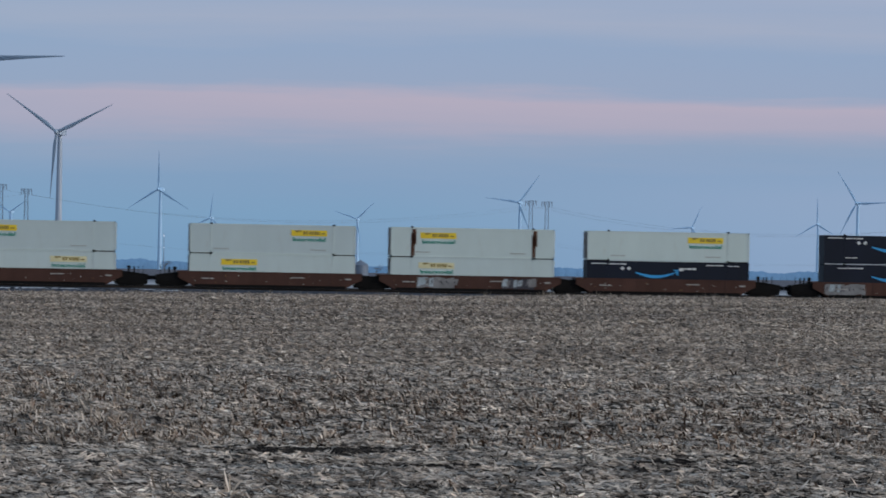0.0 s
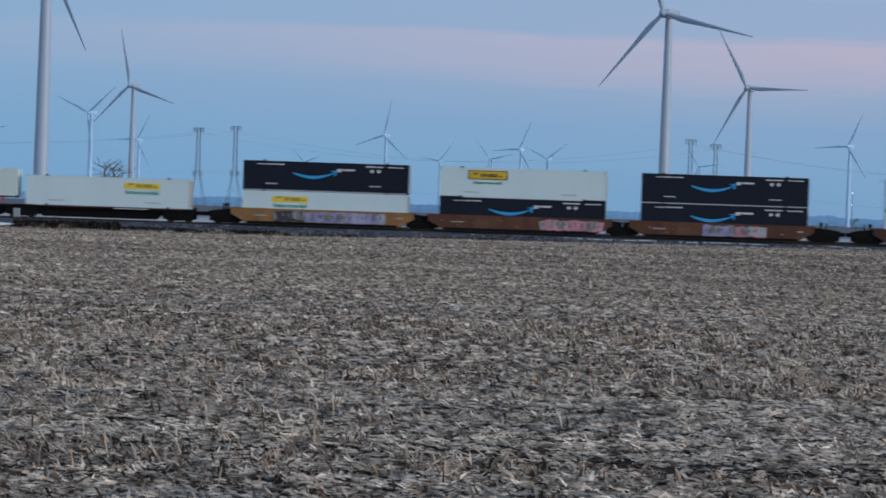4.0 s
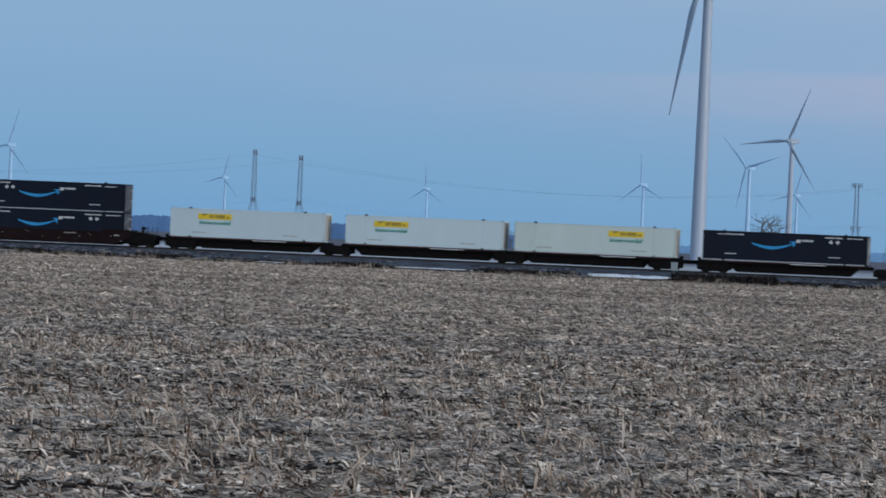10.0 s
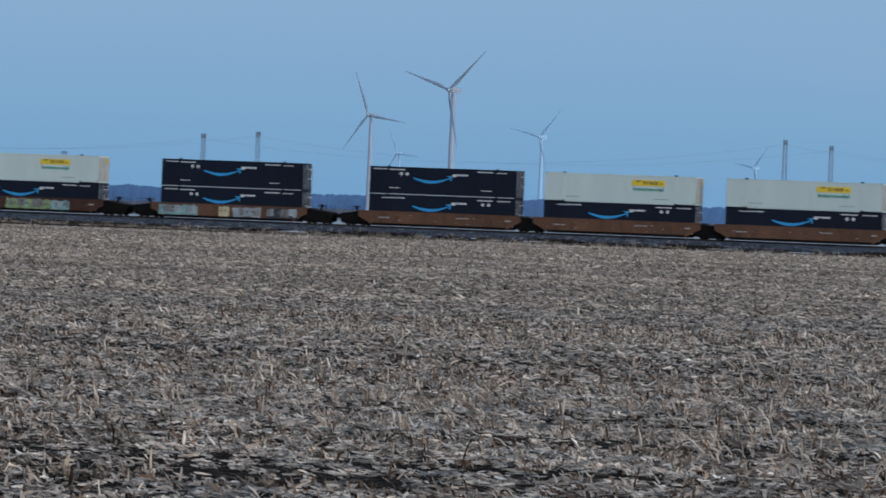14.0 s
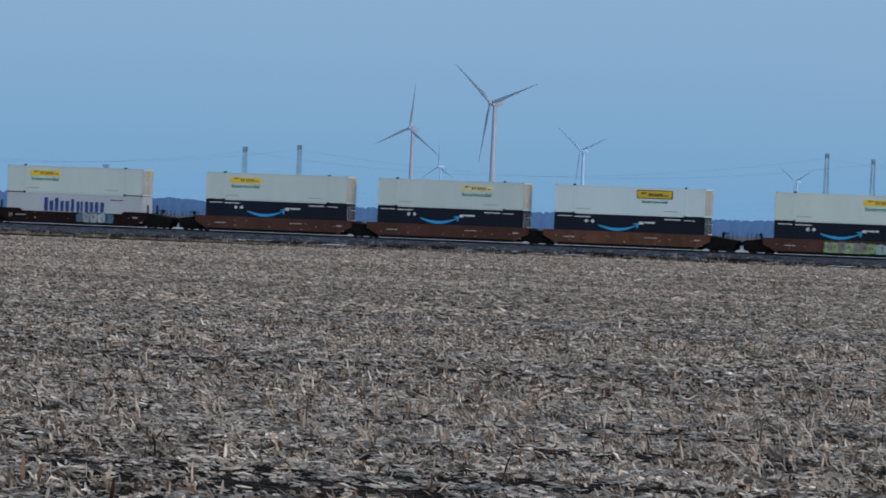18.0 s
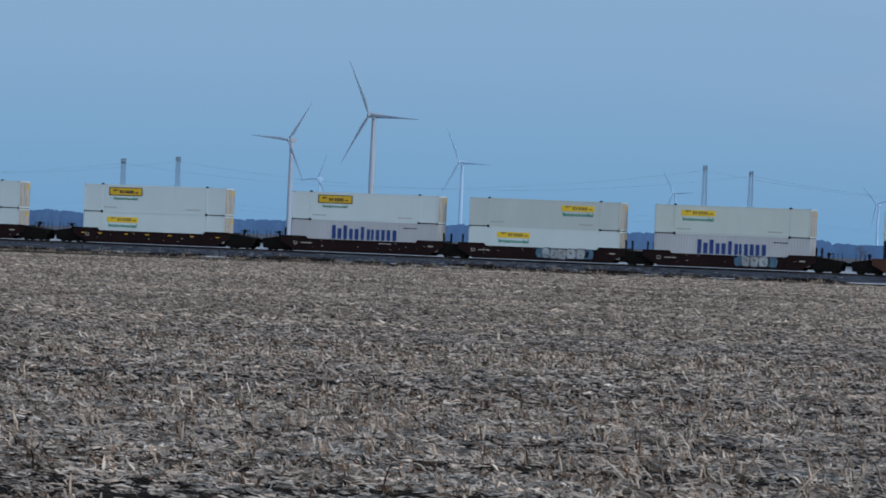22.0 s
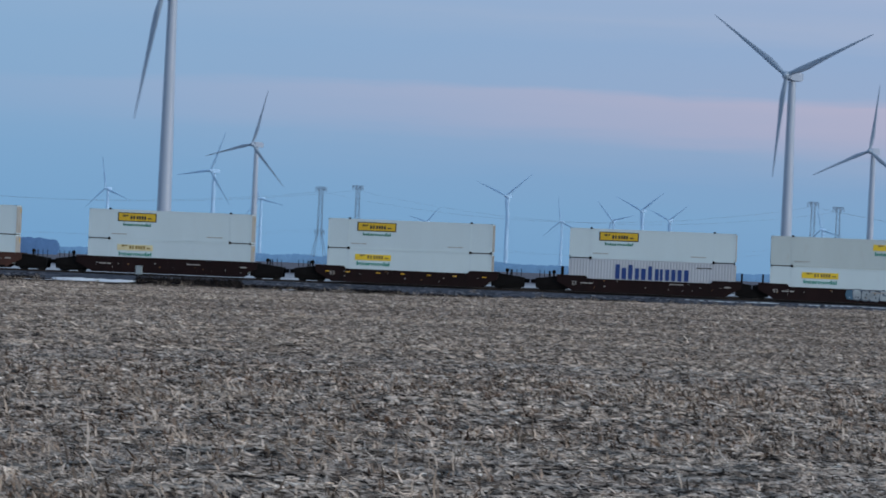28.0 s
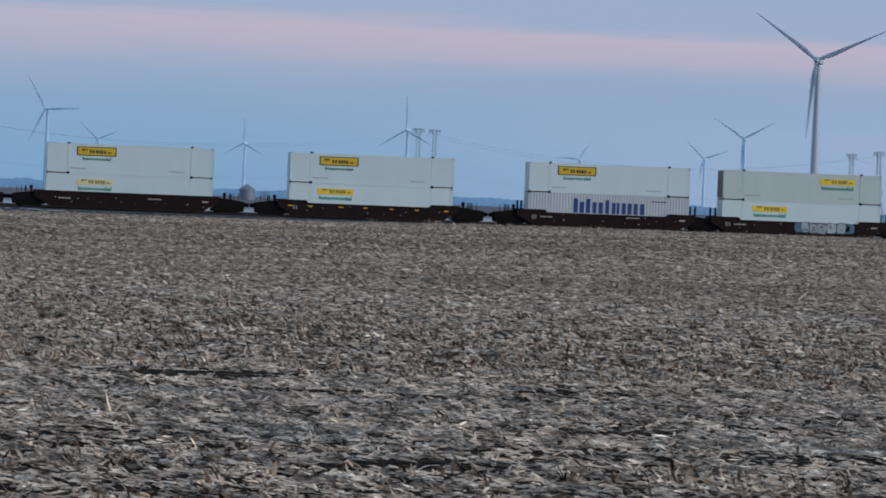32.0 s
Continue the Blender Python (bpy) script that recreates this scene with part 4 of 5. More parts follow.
MESH["centre_sill"] = Shape().box(-0.6, 16.75, 0.9, 1.7, 0.80, 1.12, 0.03).mesh("centre_sill")
MESH["side_rail"] = Shape().box(-0.3, 16.45, -0.06, 0.06, 0.94, 1.20).mesh("side_rail")
MESH["crossbeam"] = Shape().box(-0.15, 0.15, 0.05, 2.55, 0.98, 1.22).mesh("crossbeam")


def spine_car(s_left, left, right, gap):
    ob = thing("spine_car", "black skeletal spine car carrying one container", "railway car", "spine cars of the train")
    L = 16.15
    part("centre_sill", MESH["centre_sill"], "soot", ob)
    part("deep_sill", skirt(2.35 if left == "coupler" else 0.7, L - (2.35 if right == "coupler" else 0.7)), "soot", ob)
    part("side_rail", MESH["side_rail"], "soot", ob, at=pose(0, 0.08, 0))
    part("side_rail", MESH["side_rail"], "soot", ob, at=pose(0, 2.52, 0))
    for x in (0.3, 4.1, 8.1, 12.1, 15.8):
        part("crossbeam", MESH["crossbeam"], "soot", ob, at=pose(x, 0, 0))
    part("deck_strip", bars_mesh("deck_strip", [(0.2, 15.9, 1.13, 1.19)]), "rust", ob, "rusty deck edge", at=pose(0, 0.015, 0))
    part("pale_strip", bars_mesh("pale_strip", [(8.7, 12.2, 1.05, 1.12)]), "pale_ink", ob, "pale strip on the deck edge", at=pose(0, 0.012, 0))
    for end, m, x in ((left, pose(0, 0, 0), 1.05), (right, flip(L), L - 1.05)):
        if end == "coupler":
            truck(ob, x)
            part("coupler", MESH["coupler"], "soot", ob, at=m @ pose(-0.1, 1.3, 0.88))
            part("brake_stand", MESH["brake_stand"], "soot", ob, at=m @ pose(1.1, 0, -0.6))
    if left == "shared":
        truck(ob, -gap / 2)
    MOVING.append((ob, s_left, FACE, RAIL))
    return ob


def trailer(s_left):
    """A white road trailer riding on a spine car."""
    ob = thing("road_trailer", "off-white road semi-trailer with its wheels riding on a spine car", "trailer", "containers on the train")
    part("body", MESH["body"], "white", ob, at=pose(0, 0, 0.75) @ Matrix.Diagonal((1, 1, 0.93, 1)))
    part("frame", MESH["frame"], "white", ob, at=pose(0, 0, 0.75) @ Matrix.Diagonal((1, 1, 0.93, 1)))
    part("underframe", Shape().box(0.1, 16.0, 0.05, 2.5, 0.60, 0.76), "red_brown", ob, "dark red underframe rail")
    part("bogie_frame", Shape().box(1.2, 4.4, 0.4, 2.2, 0.38, 0.62), "soot", ob)
    for x in (1.9, 3.2):
        for y in (0.12, 2.2):
            w = part("wheel", MESH["tyre"], "rubber", ob, at=pose(x, y + 0.14, 0.5))
            part("rim", MESH["rim"], "silver", w)
    for y in (0.4, 2.1):
        part("landing_leg", Shape().box(12.9, 13.1, y, y + 0.16, -0.05, 0.62).box(12.8, 13.2, y - 0.05, y + 0.2, -0.08, -0.03), "soot", ob)
    part("red_reflector", bars_mesh("red_reflector", [(14.6, 14.9, 0.25, 0.6)]), "red_mark", ob)
    x = 10.1
    part("plate", MESH["plate"], "faded", ob, "faded yellow plate", at=pose(x, -0.004, 2.6) @ Matrix.Diagonal((0.94, 1, 0.72, 1)))
    split_bars("plate_bar", NAME_ROWS, "brown_ink", ob, "", pose(x, -0.010, 2.55))
    word(ob, x + 0.15, 2.1, 0.52, "teal_ink", 3.25)
    for xb in (5.4, 7.6, 10.9):
        part("code_bar", MESH["small_bar"], "code_ink", ob, at=pose(xb, -0.006, 1.55))
    MOVING.append((ob, s_left, FACE, RAIL + 1.24))


MESH["tyre"] = Shape().lathe([(0.3, -0.13), (0.46, -0.14), (0.5, -0.09), (0.5, 0.09), (0.46, 0.14), (0.3, 0.13)], 18, "Y").mesh("tyre", True)
MESH["rim"] = Shape().lathe([(0.12, -0.145), (0.29, -0.12), (0.30, 0.12), (0.12, 0.12)], 14, "Y").mesh("rim", True)

# (left end, car colour, left hang, right hang, upper, lower), the leading car first
W, CL, B, G = "white", "clean", "black", "grey"
WELLS = [
    (83.5, "red_brown", "coupler", "shared", (B, "", 0, 0), (B, "", 0, 1)),
    (59.8, "red_brown", "shared", "coupler", (W, "yellow", 0.62, 0), (B, "", 0, 0)),
    (40.35, "red_brown", "shared", "shared", (W, "yellow", 0.18, 0), (W, "faded", 0.17, 0)),
    (20.7, "red_brown", "coupler", "shared", (W, "yellow", 0.61, 0), (W, "yellow", 0.19, 0)),
    (-2.65, "red_brown", "coupler", "coupler", (W, "yellow", 0.19, 0), (W, "faded", 0.61, 0)),
    (-26.2, "red_brown", "shared", "coupler", (W, "yellow", 0.61, 0), (W, "faded", 0.19, 0)),
    (-45.8, "red_brown", "shared", "shared", (W, "yellow", 0.18, 0), (B, "", 0, 1)),
    (-65.4, "red_brown", "coupler", "shared", (CL, "framed", 0.60, 0), (CL, "yellow", 0.17, 0)),
    (-89.05, "rust", "shared", "coupler", (B, "", 0, 1), (B, "", 0, 1)),
    (-108.65, "rust", "shared", "shared", (CL, "framed", 0.17, 0), (B, "", 0, 1)),
    (-127.95, "tan_well", "coupler", "shared", (B, "", 0, 1), (CL, "yellow", 0.18, 0)),
    (-352.95, "maroon", "shared", "coupler", (B, "", 0, 0), (B, "", 0, 1)),
    (-372.7, "maroon", "shared", "shared", (W, "yellow", 0.59, 0), (B, "", 0, 0)),
    (-392.4, "maroon", "coupler", "shared", (W, "faded", 0.17, 0), (B, "", 0, 1)),
    (-416.1, "orange", "shared", "coupler", (W, "yellow", 0.58, 0), (B, "", 0, 1)),
    (-435.5, "orange", "shared", "shared", (W, "yellow", 0.58, 0), (B, "", 0, 1)),
    (-454.8, "orange", "coupler", "shared", (B, "", 0, 0), (B, "", 0, 1)),
    (-478.55, "orange", "coupler", "coupler", (B, "", 0, 0), (B, "", 0, 0)),
    (-502.1, "red_brown", "coupler", "coupler", (W, "yellow", 0.57, 0), (B, "", 0, 0)),
    (-525.6, "rust", "shared", "coupler", (CL, "framed", 0.55, 0), (B, "", 0, 0)),
    (-545.2, "red_brown", "shared", "shared", (W, "faded", 0.57, 0), (B, "", 0, 0)),
    (-564.9, "red_brown", "coupler", "shared", (W, "yellow", 0.17, 0), (B, "", 0, 0)),
    (-588.55, "maroon", "shared", "coupler", (W, "yellow", 0.17, 0), (G, "", 0, 0)),
    (-608.35, "maroon", "shared", "shared", (W, "yellow", 0.61, 0), (CL, "yellow", 0.19, 0)),
    (-627.9, "maroon", "coupler", "shared", (CL, "framed", 0.18, 0), (G, "", 0, 0)),
    (-651.6, "maroon", "coupler", "coupler", (CL, "framed", 0.18, 0), (CL, "yellow", 0.17, 0)),
    (-675.3, "maroon", "coupler", "coupler", (CL, "framed", 0.18, 0), (CL, "faded", 0.18, 0)),
    (-698.7, "red_brown", "coupler", "coupler", (CL, "framed", 0.52, 0), (CL, "yellow", 0.2, 0)),
]
LOW, HIGH, DECK = 0.45, 3.38, 1.25
for s0, colour, left, right, upper, lower in WELLS:
    car = well_car(s0, colour, left, right, step=colour == "maroon" and s0 != -675.3, marks="mark_yellow" if s0 == -651.6 else "", posts=-630 < s0 < -586)
    container(lower[0], s0, LOW, lower[1], lower[2], lower[3])
    container(upper[0], s0, HIGH, upper[1], upper[2], upper[3], streaks=s0 == 40.35)
    if s0 == 83.5:
        graffiti(car, 0.1, 4.2, "graf_grey", 1)
    elif s0 == 40.35:
        graffiti(car, 2.6, 6.3, "graf_grey", 2), graffiti(car, 11.0, 14.2, "graf_dark", 30)
    elif s0 == -26.2:
        graffiti(car, 2.0, 5.6, "graf_grey", 3)
    elif s0 == -65.4:
        graffiti(car, 9.4, 10.8, "graf_grey", 4, 0.5, 1.0)
    elif s0 == -89.05:
        graffiti(car, 6.0, 9.0, "graf_purple", 5), graffiti(car, 9.0, 12.2, "graf_pink", 6)
    elif s0 == -108.65:
        graffiti(car, 9.9, 15.9, "graf_pink", 7)
    elif s0 == -127.95:
        graffiti(car, 3.2, 6.0, "graf_dark", 8), graffiti(car, 6.2, 14.0, "graf_purple", 9)
    elif s0 == -478.55:
        graffiti(car, -0.2, 4.4, "graf_teal", 10), graffiti(car, 6.8, 8.0, "graf_cream", 11), graffiti(car, 8.5, 11.6, "graf_white", 12), graffiti(car, 12.3, 15.8, "graf_dark", 13)
    elif s0 == -502.1:
        graffiti(car, 5.3, 10.6, "graf_green", 14), graffiti(car, 10.7, 12.9, "graf_teal", 24)
    elif s0 == -588.55:
        outlined_graffiti(car, 8.9, 12.6, 15)
    elif s0 == -608.35:
        outlined_graffiti(car, 7.7, 13.2, 16)

SPINES = [
    (-149.3, "shared", "coupler", (CL, "yellow", 0.60, 0)), (-166.3, "shared", "shared", None), (-183.25, "shared", "shared", (CL, "framed", 0.58, 0)),
    (-200.7, "shared", "shared", (B, "", 0, 0)), (-219.2, "coupler", "shared", (B, "", 0, 1)), (-238.0, "shared", "coupler", (B, "", 0, 0)),
    (-256.75, "shared", "shared", (B, "", 0, 0)), (-277.4, "coupler", "shared", (B, "", 0, 1)), (-296.3, "shared", "coupler", (W, "yellow", 0.585, 0)),
    (-313.6, "shared", "shared", (CL, "yellow", 0.18, 0)), (-331.9, "coupler", "shared", (CL, "yellow", 0.18, 0))]
for (s0, left, right, box), after in zip(SPINES, [q[0] for q in SPINES[1:]] + [-352.95]):
    spine_car(s0, left, right, s0 - after - 16.15)
    if box:
        container(box[0], s0, DECK, box[1], box[2], box[3])
    else:
        trailer(s0)


# ---- wind turbines ----
def tower_mesh():
    s = Shape()
    prof = [(2.15, 0.0), (2.12, 12.0), (1.85, 40.0), (1.35, 78.0)]
    return s.lathe(prof, 28).lathe([(2.3, -0.4), (2.3, 0.3)], 28).mesh("tower", True)


def blade_mesh(length=38.5):
    """A tapered, twisted wing that starts as a round root."""
    s = Shape()
    rows, n = 14, 10
    pts = []
    for j in range(rows + 1):
        f = j / rows
        z = 1.2 + (length - 1.2) * f
        chord = 1.5 + (2.5 - 1.5) * smooth(0.0, 0.2, f) if f < 0.2 else 2.5 - 2.2 * ((f - 0.2) / 0.8) ** 0.75
        thick = chord * (0.9 - 0.72 * smooth(0.0, 0.25, f))
        twist = radians(14 * (1 - f) ** 2)
        for i in range(n):
            a = 2 * math.pi * i / n
            cx, cy = (math.cos(a) * 0.5 + 0.18 * smooth(0, 0.2, f)) * chord, math.sin(a) * 0.5 * thick
            pts.append((cx * math.cos(twist) - cy * math.sin(twist), cx * math.sin(twist) + cy * math.cos(twist), z))
    faces = [(j * n + i, j * n + (i + 1) % n, (j + 1) * n + (i + 1) % n, (j + 1) * n + i) for j in range(rows) for i in range(n)]
    faces += [tuple(range(n - 1, -1, -1)), tuple(range(rows * n, rows * n + n))]
    return s.add(pts, faces).mesh("blade", True)


def nacelle_mesh():
    s = Shape()
    secs = [(-4.0, 1.35, 1.35), (-3.3, 1.6, 1.65), (4.6, 1.7, 1.8), (6.6, 1.35, 1.35)]
    ring = lambda y, w, h: [(-w, y, 80 - h), (w, y, 80 - h), (w, y, 80 + h * 0.8), (w * 0.7, y, 80 + h), (-w * 0.7, y, 80 + h), (-w, y, 80 + h * 0.8)]
    for a, b in zip(secs, secs[1:]):
        s.prism(ring(*b), ring(*a))
    return s.mesh("nacelle")


MESH["tower"], MESH["blade"], MESH["nacelle"] = tower_mesh(), blade_mesh(), nacelle_mesh()
MESH["hub"] = Shape().lathe([(0.25, -1.9), (0.9, -1.6), (1.45, -0.7), (1.5, 0.8), (1.2, 1.2)], 18, "Y").mesh("rotor_hub", True)
# name: azimuth, hub elevation, blade angle at a time, that time, turn rate (degrees, clockwise)
TURBINES = [
    (-0.05, 2.923, -17, 4, 3.46), (1.16, 1.894, -42, 2, 66.5), (2.61, 1.106, 0, 0, 66.5), (-8.99, 3.766, 126, 9, 66.65), (-7.68, 1.635, -12, 4, 66.2),
    (-8.27, 1.231, 71, 9, 3.8), (-21.30, 1.317, -21, 14, 67.0), (-20.14, 1.721, -72, 14, 65.7), (-18.84, 1.096, -77, 14, 66.3), (-4.03, 1.048, 11.5, 4, 66.7),
    (-2.09, 0.913, 26, 4, 66.2), (-9.77, 0.918, 5, 6.5, 66.3), (13.62, 2.231, -54, 32, 66.8), (12.61, 1.077, -58, 32, 66.69), (7.78, 1.010, -1, 32, 66.3),
    (5.45, 0.733, 0, 32, 66.0), (3.35, 0.707, 10, 2, 62.0), (10.26, 0.692, 25, 0, 64.0), (12.05, 0.769, 0, 0, 66.0), (-1.69, 0.788, 55, 2, 60.0),
    (-3.24, 0.707, 40, 4, 63.0), (0.49, 0.745, -50, 2, 66.0), (-2.50, 0.757, 0, 6.5, 65.0), (-12.87, 0.726, 10, 6.5, 66.0), (-5.17, 0.625, -10, 6.5, 64.0),
    (-15.77, 0.769, 70, 9, 66.0), (-7.57, 0.865, 80, 9, 58.0), (-20.88, 0.781, 30, 13, 66.0)]
ROTORS = []


OVERHANG = 5.3          # from the tower's axis to the rotor's plane


def turbine(tower="tower", blade="blade"):
    ob = thing("wind_turbine", "white three-bladed wind turbine on a tapered steel tower", "wind turbine", "wind turbines")
    part("tower", MESH["tower"], tower, ob)
    part("nacelle", MESH["nacelle"], tower, ob)
    hub = part("rotor", MESH["hub"], blade, ob, at=pose(0, -OVERHANG, 80))
    for k in range(3):
        part("blade", MESH["blade"], blade, hub, at=pose(0, 0, 0, 0, 120 * k, 0))
    return ob


# the farther turbines wear the haze-coloured copy
first, farther = turbine(), turbine("haze_tint", "haze_tint")
for i, (az, el, angle, at, rate) in enumerate(TURBINES):
    reach = min(77.0 / math.tan(radians(el)), 4650.0)
    size = min(1.0, reach * math.tan(radians(el)) / 77.0)
    yaw = (-14 if az < -17 else -26) + 3 * math.sin(i * 2.3)
    spot = toward(az, 0) * reach + Vector((size * (OVERHANG * math.sin(radians(-yaw - az)) - 3.6 * math.sin(radians(26 - az))), 0, 0))
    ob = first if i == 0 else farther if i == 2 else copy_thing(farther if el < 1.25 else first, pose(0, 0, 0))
    ob.scale = (size, size, size)
    ob.location = (spot.x, spot.y, EYE.z + reach * math.tan(radians(el)) - 80 * size)
    ob.rotation_euler = (0, 0, radians(yaw))
    rotor = [c for c in ob.children if c.name.startswith("rotor")][0]
    ROTORS.append((rotor, angle, at, rate))


# ---- power line ----
def lattice_tower(height, wide=0.0):
    """A slim steel mast on spread legs, with a waist frame and a crossarm on top."""
    s = Shape()
    H = height
    waist, leg, slim = H * 0.42, 4.4, 1.15
    corners = [(-1, -1), (1, -1), (1, 1), (-1, 1)]
    half = lambda z: leg + (slim - leg) * min(1.0, z / waist) if z < waist else slim - 0.35 * (z - waist) / (H - waist)
    levels = [0, waist * 0.35, waist * 0.68, waist] + [waist + (H - waist) * k / 9 for k in range(1, 10)]
    at = lambda c, z: (c[0] * half(z), c[1] * half(z), z)
    for c in corners:
        s.tube(at(c, 0), at(c, waist), 0.13, n=4), s.tube(at(c, waist), at(c, H), 0.115, n=4)
    for a, b in zip(levels, levels[1:]):
        for i in range(4):
            c, d = corners[i], corners[(i + 1) % 4]
            s.tube(at(c, a), at(d, b), 0.035, n=3), s.tube(at(d, a), at(c, b), 0.035, n=3)
            s.tube(at(c, b), at(d, b), 0.035, n=3)
    return s


def crossarm(height, z, reach):
    s = Shape()
    for dy in (-0.8, 0.8):
        s.tube((-reach, 0, z + 0.4), (reach, 0, z + 0.4), 0.14, n=4)
        s.tube((-reach, 0, z + 0.3), (-1.2, dy, z - 1.6), 0.11, n=4), s.tube((reach, 0, z + 0.3), (1.2, dy, z - 1.6), 0.11, n=4)
    for x in (-reach, -reach / 2, reach / 2, reach):
        s.tube((x, 0, z + 0.3), (x, 0, z - 2.2), 0.16, n=6)
    return s


def pylon(az, el, dist, arm):
    spot = toward(az, 0) * (dist / math.cos(radians(az)))
    h = EYE.z + math.hypot(spot.x, spot.y) * math.tan(radians(el))
    ob = thing("transmission_tower", "slim grey steel lattice power-line tower on spread legs", "transmission tower", "power-line towers", pose(spot.x, spot.y, 0, 0, 0, arm))
    part("lattice_mast", lattice_tower(h), "lattice", ob)
    part("top_arm", crossarm(h, h - 0.5, 2.8), "lattice", ob)
    part("waist_arm", crossarm(h, h * 0.45, 2.5), "lattice", ob)
    return Vector((spot.x, spot.y, h))


FRONT = [(-30.96, 0.962), (-23.69, 0.952), (-15.35, 1.183), (-6.71, 1.067), (0.35, 1.135), (7.94, 1.039), (14.15, 0.913), (20.03, 0.913)]
BACK = [(-29.99, 0.962), (-22.91, 1.010), (-14.69, 1.125), (-6.18, 1.106), (0.71, 1.077), (8.17, 1.029), (14.54, 0.962), (20.31, 0.913)]
lines = [[pylon(az, el, d, -6 + 92 * (1 - smooth(-15, -8, az))) for az, el in row] for row, d in ((FRONT, 2100.0), (BACK, 2140.0))]
lines.append([pylon(az, el, 3000.0, 0) for az, el in ((-28.55, 0.60), (-25.67, 0.62))])


def hang(a, b, drop, z0, z1, off):
    """A sagging cable as one swept tube."""
    n, rows = 16, []
    for k in range(n + 1):
        f = k / n
        c = a.lerp(b, f)
        z = c.z + z0 + (z1 - z0) * f - drop * 4 * f * (1 - f)
        rows += [(c.x, c.y + off + 0.024 * math.cos(q), z + 0.024 * math.sin(q)) for q in (0.5, 2.6, 4.7)]
    return Shape().add(rows, [(k * 3 + i, k * 3 + (i + 1) % 3, k * 3 + 3 + (i + 1) % 3, k * 3 + 3 + i) for k in range(n) for i in range(3)])


for line in lines[:2]:
    for a, b in zip(line, line[1:]):
        wire = thing("power_line", "thin sagging overhead power cables between two towers", "power line", "power lines")
        for z, drop, off in ((-2.6, 12.0, -2.5), (-2.6, 12.0, 2.5), (-0.55, 9.5, 0.0)):
            za, zb = (z, z) if z != -0.55 else (-a.z * 0.47 - 2.2, -b.z * 0.47 - 2.2)
            part("cable", hang(a, b, drop, za, zb, off), "cable", wire)


# ---- far land ----
def woods(name, az0, az1, dist, h0, h1, mat, seed, label, step=3.2):
    """A wood's edge far off: many small crowns and trunks in one uneven belt."""
    rnd = random.Random(seed)
    s = Shape()
    x0, x1 = [math.tan(radians(a)) * dist for a in (az0, az1)]
    x = x0
    while x < x1:
        f = noise.noise(Vector((x * 0.004, seed, 0))) * 0.5 + noise.noise(Vector((x * 0.03, seed, 5))) * 0.35
        h = h0 + (h1 - h0) * min(1.0, max(0.0, 0.5 + f)) * rnd.uniform(0.85, 1.05)
        y = dist + rnd.uniform(-15, 15)
        r = rnd.uniform(4.0, 9.0)
        n = 8
        levels = [(0.7, 0.0), (1.0, h * 0.4), (0.95, h * 0.66), (0.66, h * 0.88), (0.22, h)]
        s.add([(x + r * k * math.cos(2 * math.pi * i / n) * rnd.uniform(0.7, 1.2), y + r * k * math.sin(2 * math.pi * i / n), z * rnd.uniform(0.93, 1.05)) for k, z in levels for i in range(n)],
              [(j * n + i, j * n + (i + 1) % n, (j + 1) * n + (i + 1) % n, (j + 1) * n + i) for j in range(4) for i in range(n)] + [tuple(range(4 * n, 5 * n))])
        x += rnd.uniform(0.5, 1.0) * step
    me = s.mesh(name)
    me.shade_smooth()
    thing(name, label, "woods", me=me, mat=mat, kind="stuff")


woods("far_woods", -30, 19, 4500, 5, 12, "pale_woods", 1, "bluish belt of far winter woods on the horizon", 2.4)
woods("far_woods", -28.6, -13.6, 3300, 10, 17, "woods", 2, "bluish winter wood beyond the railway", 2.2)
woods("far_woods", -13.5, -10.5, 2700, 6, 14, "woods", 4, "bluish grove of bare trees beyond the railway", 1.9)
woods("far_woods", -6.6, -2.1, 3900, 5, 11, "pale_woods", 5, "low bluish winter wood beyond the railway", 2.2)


def bare_tree(m, height, seed, spread=0.55):
    """A leafless tree: trunk, limbs and many fine twigs."""
    rnd = random.Random(seed)
    trunk, crown = Shape(), Shape()

    def grow(p, d, length, r, depth):
        q = p + d * length
        (trunk if depth < 2 else crown).tube(p, q, r, r * 0.68, n=6 if depth < 2 else 4)
        if depth >= 5:
            return
        for _ in range(3 if depth < 3 else 2):
            side = Vector((rnd.uniform(-1, 1), rnd.uniform(-1, 1), rnd.uniform(-0.25, 0.8))).normalized()
            nd = (d * (1 - spread) + side * spread * 1.5).normalized()
            grow(p + d * length * rnd.uniform(0.7, 1.0), nd, length * rnd.uniform(0.6, 0.82), r * 0.56, depth + 1)

    grow(Vector((0, 0, -0.2)), Vector((0.03, 0, 1)), height * 0.30, height * 0.032, 0)
    ob = thing("bare_tree", "leafless winter tree with crooked spreading limbs", "tree", "bare trees", m)
    part("trunk", trunk, "bark", ob)
    part("crown", crown, "bark", ob, "bare twigs")


def at_az(az, dist, z=0.0, rz=0.0):
    p = toward(az, 0) * dist
    return pose(p.x, p.y, z, 0, 0, rz)


for az, dist, h, sd in ((-7.96, 1450, 29.0, 1), (-12.54, 2300, 17, 2), (-11.63, 2300, 18, 3), (-13.07, 2350, 15, 4), (-26.25, 2000, 17, 5), (-26.73, 2050, 19, 6), (-11.15, 2400, 14, 7), (-12.21, 2450, 16, 8), (2.70, 2300, 12, 9), (5.73, 2100, 9, 10)):
    bare_tree(at_az(az, dist), h, sd)


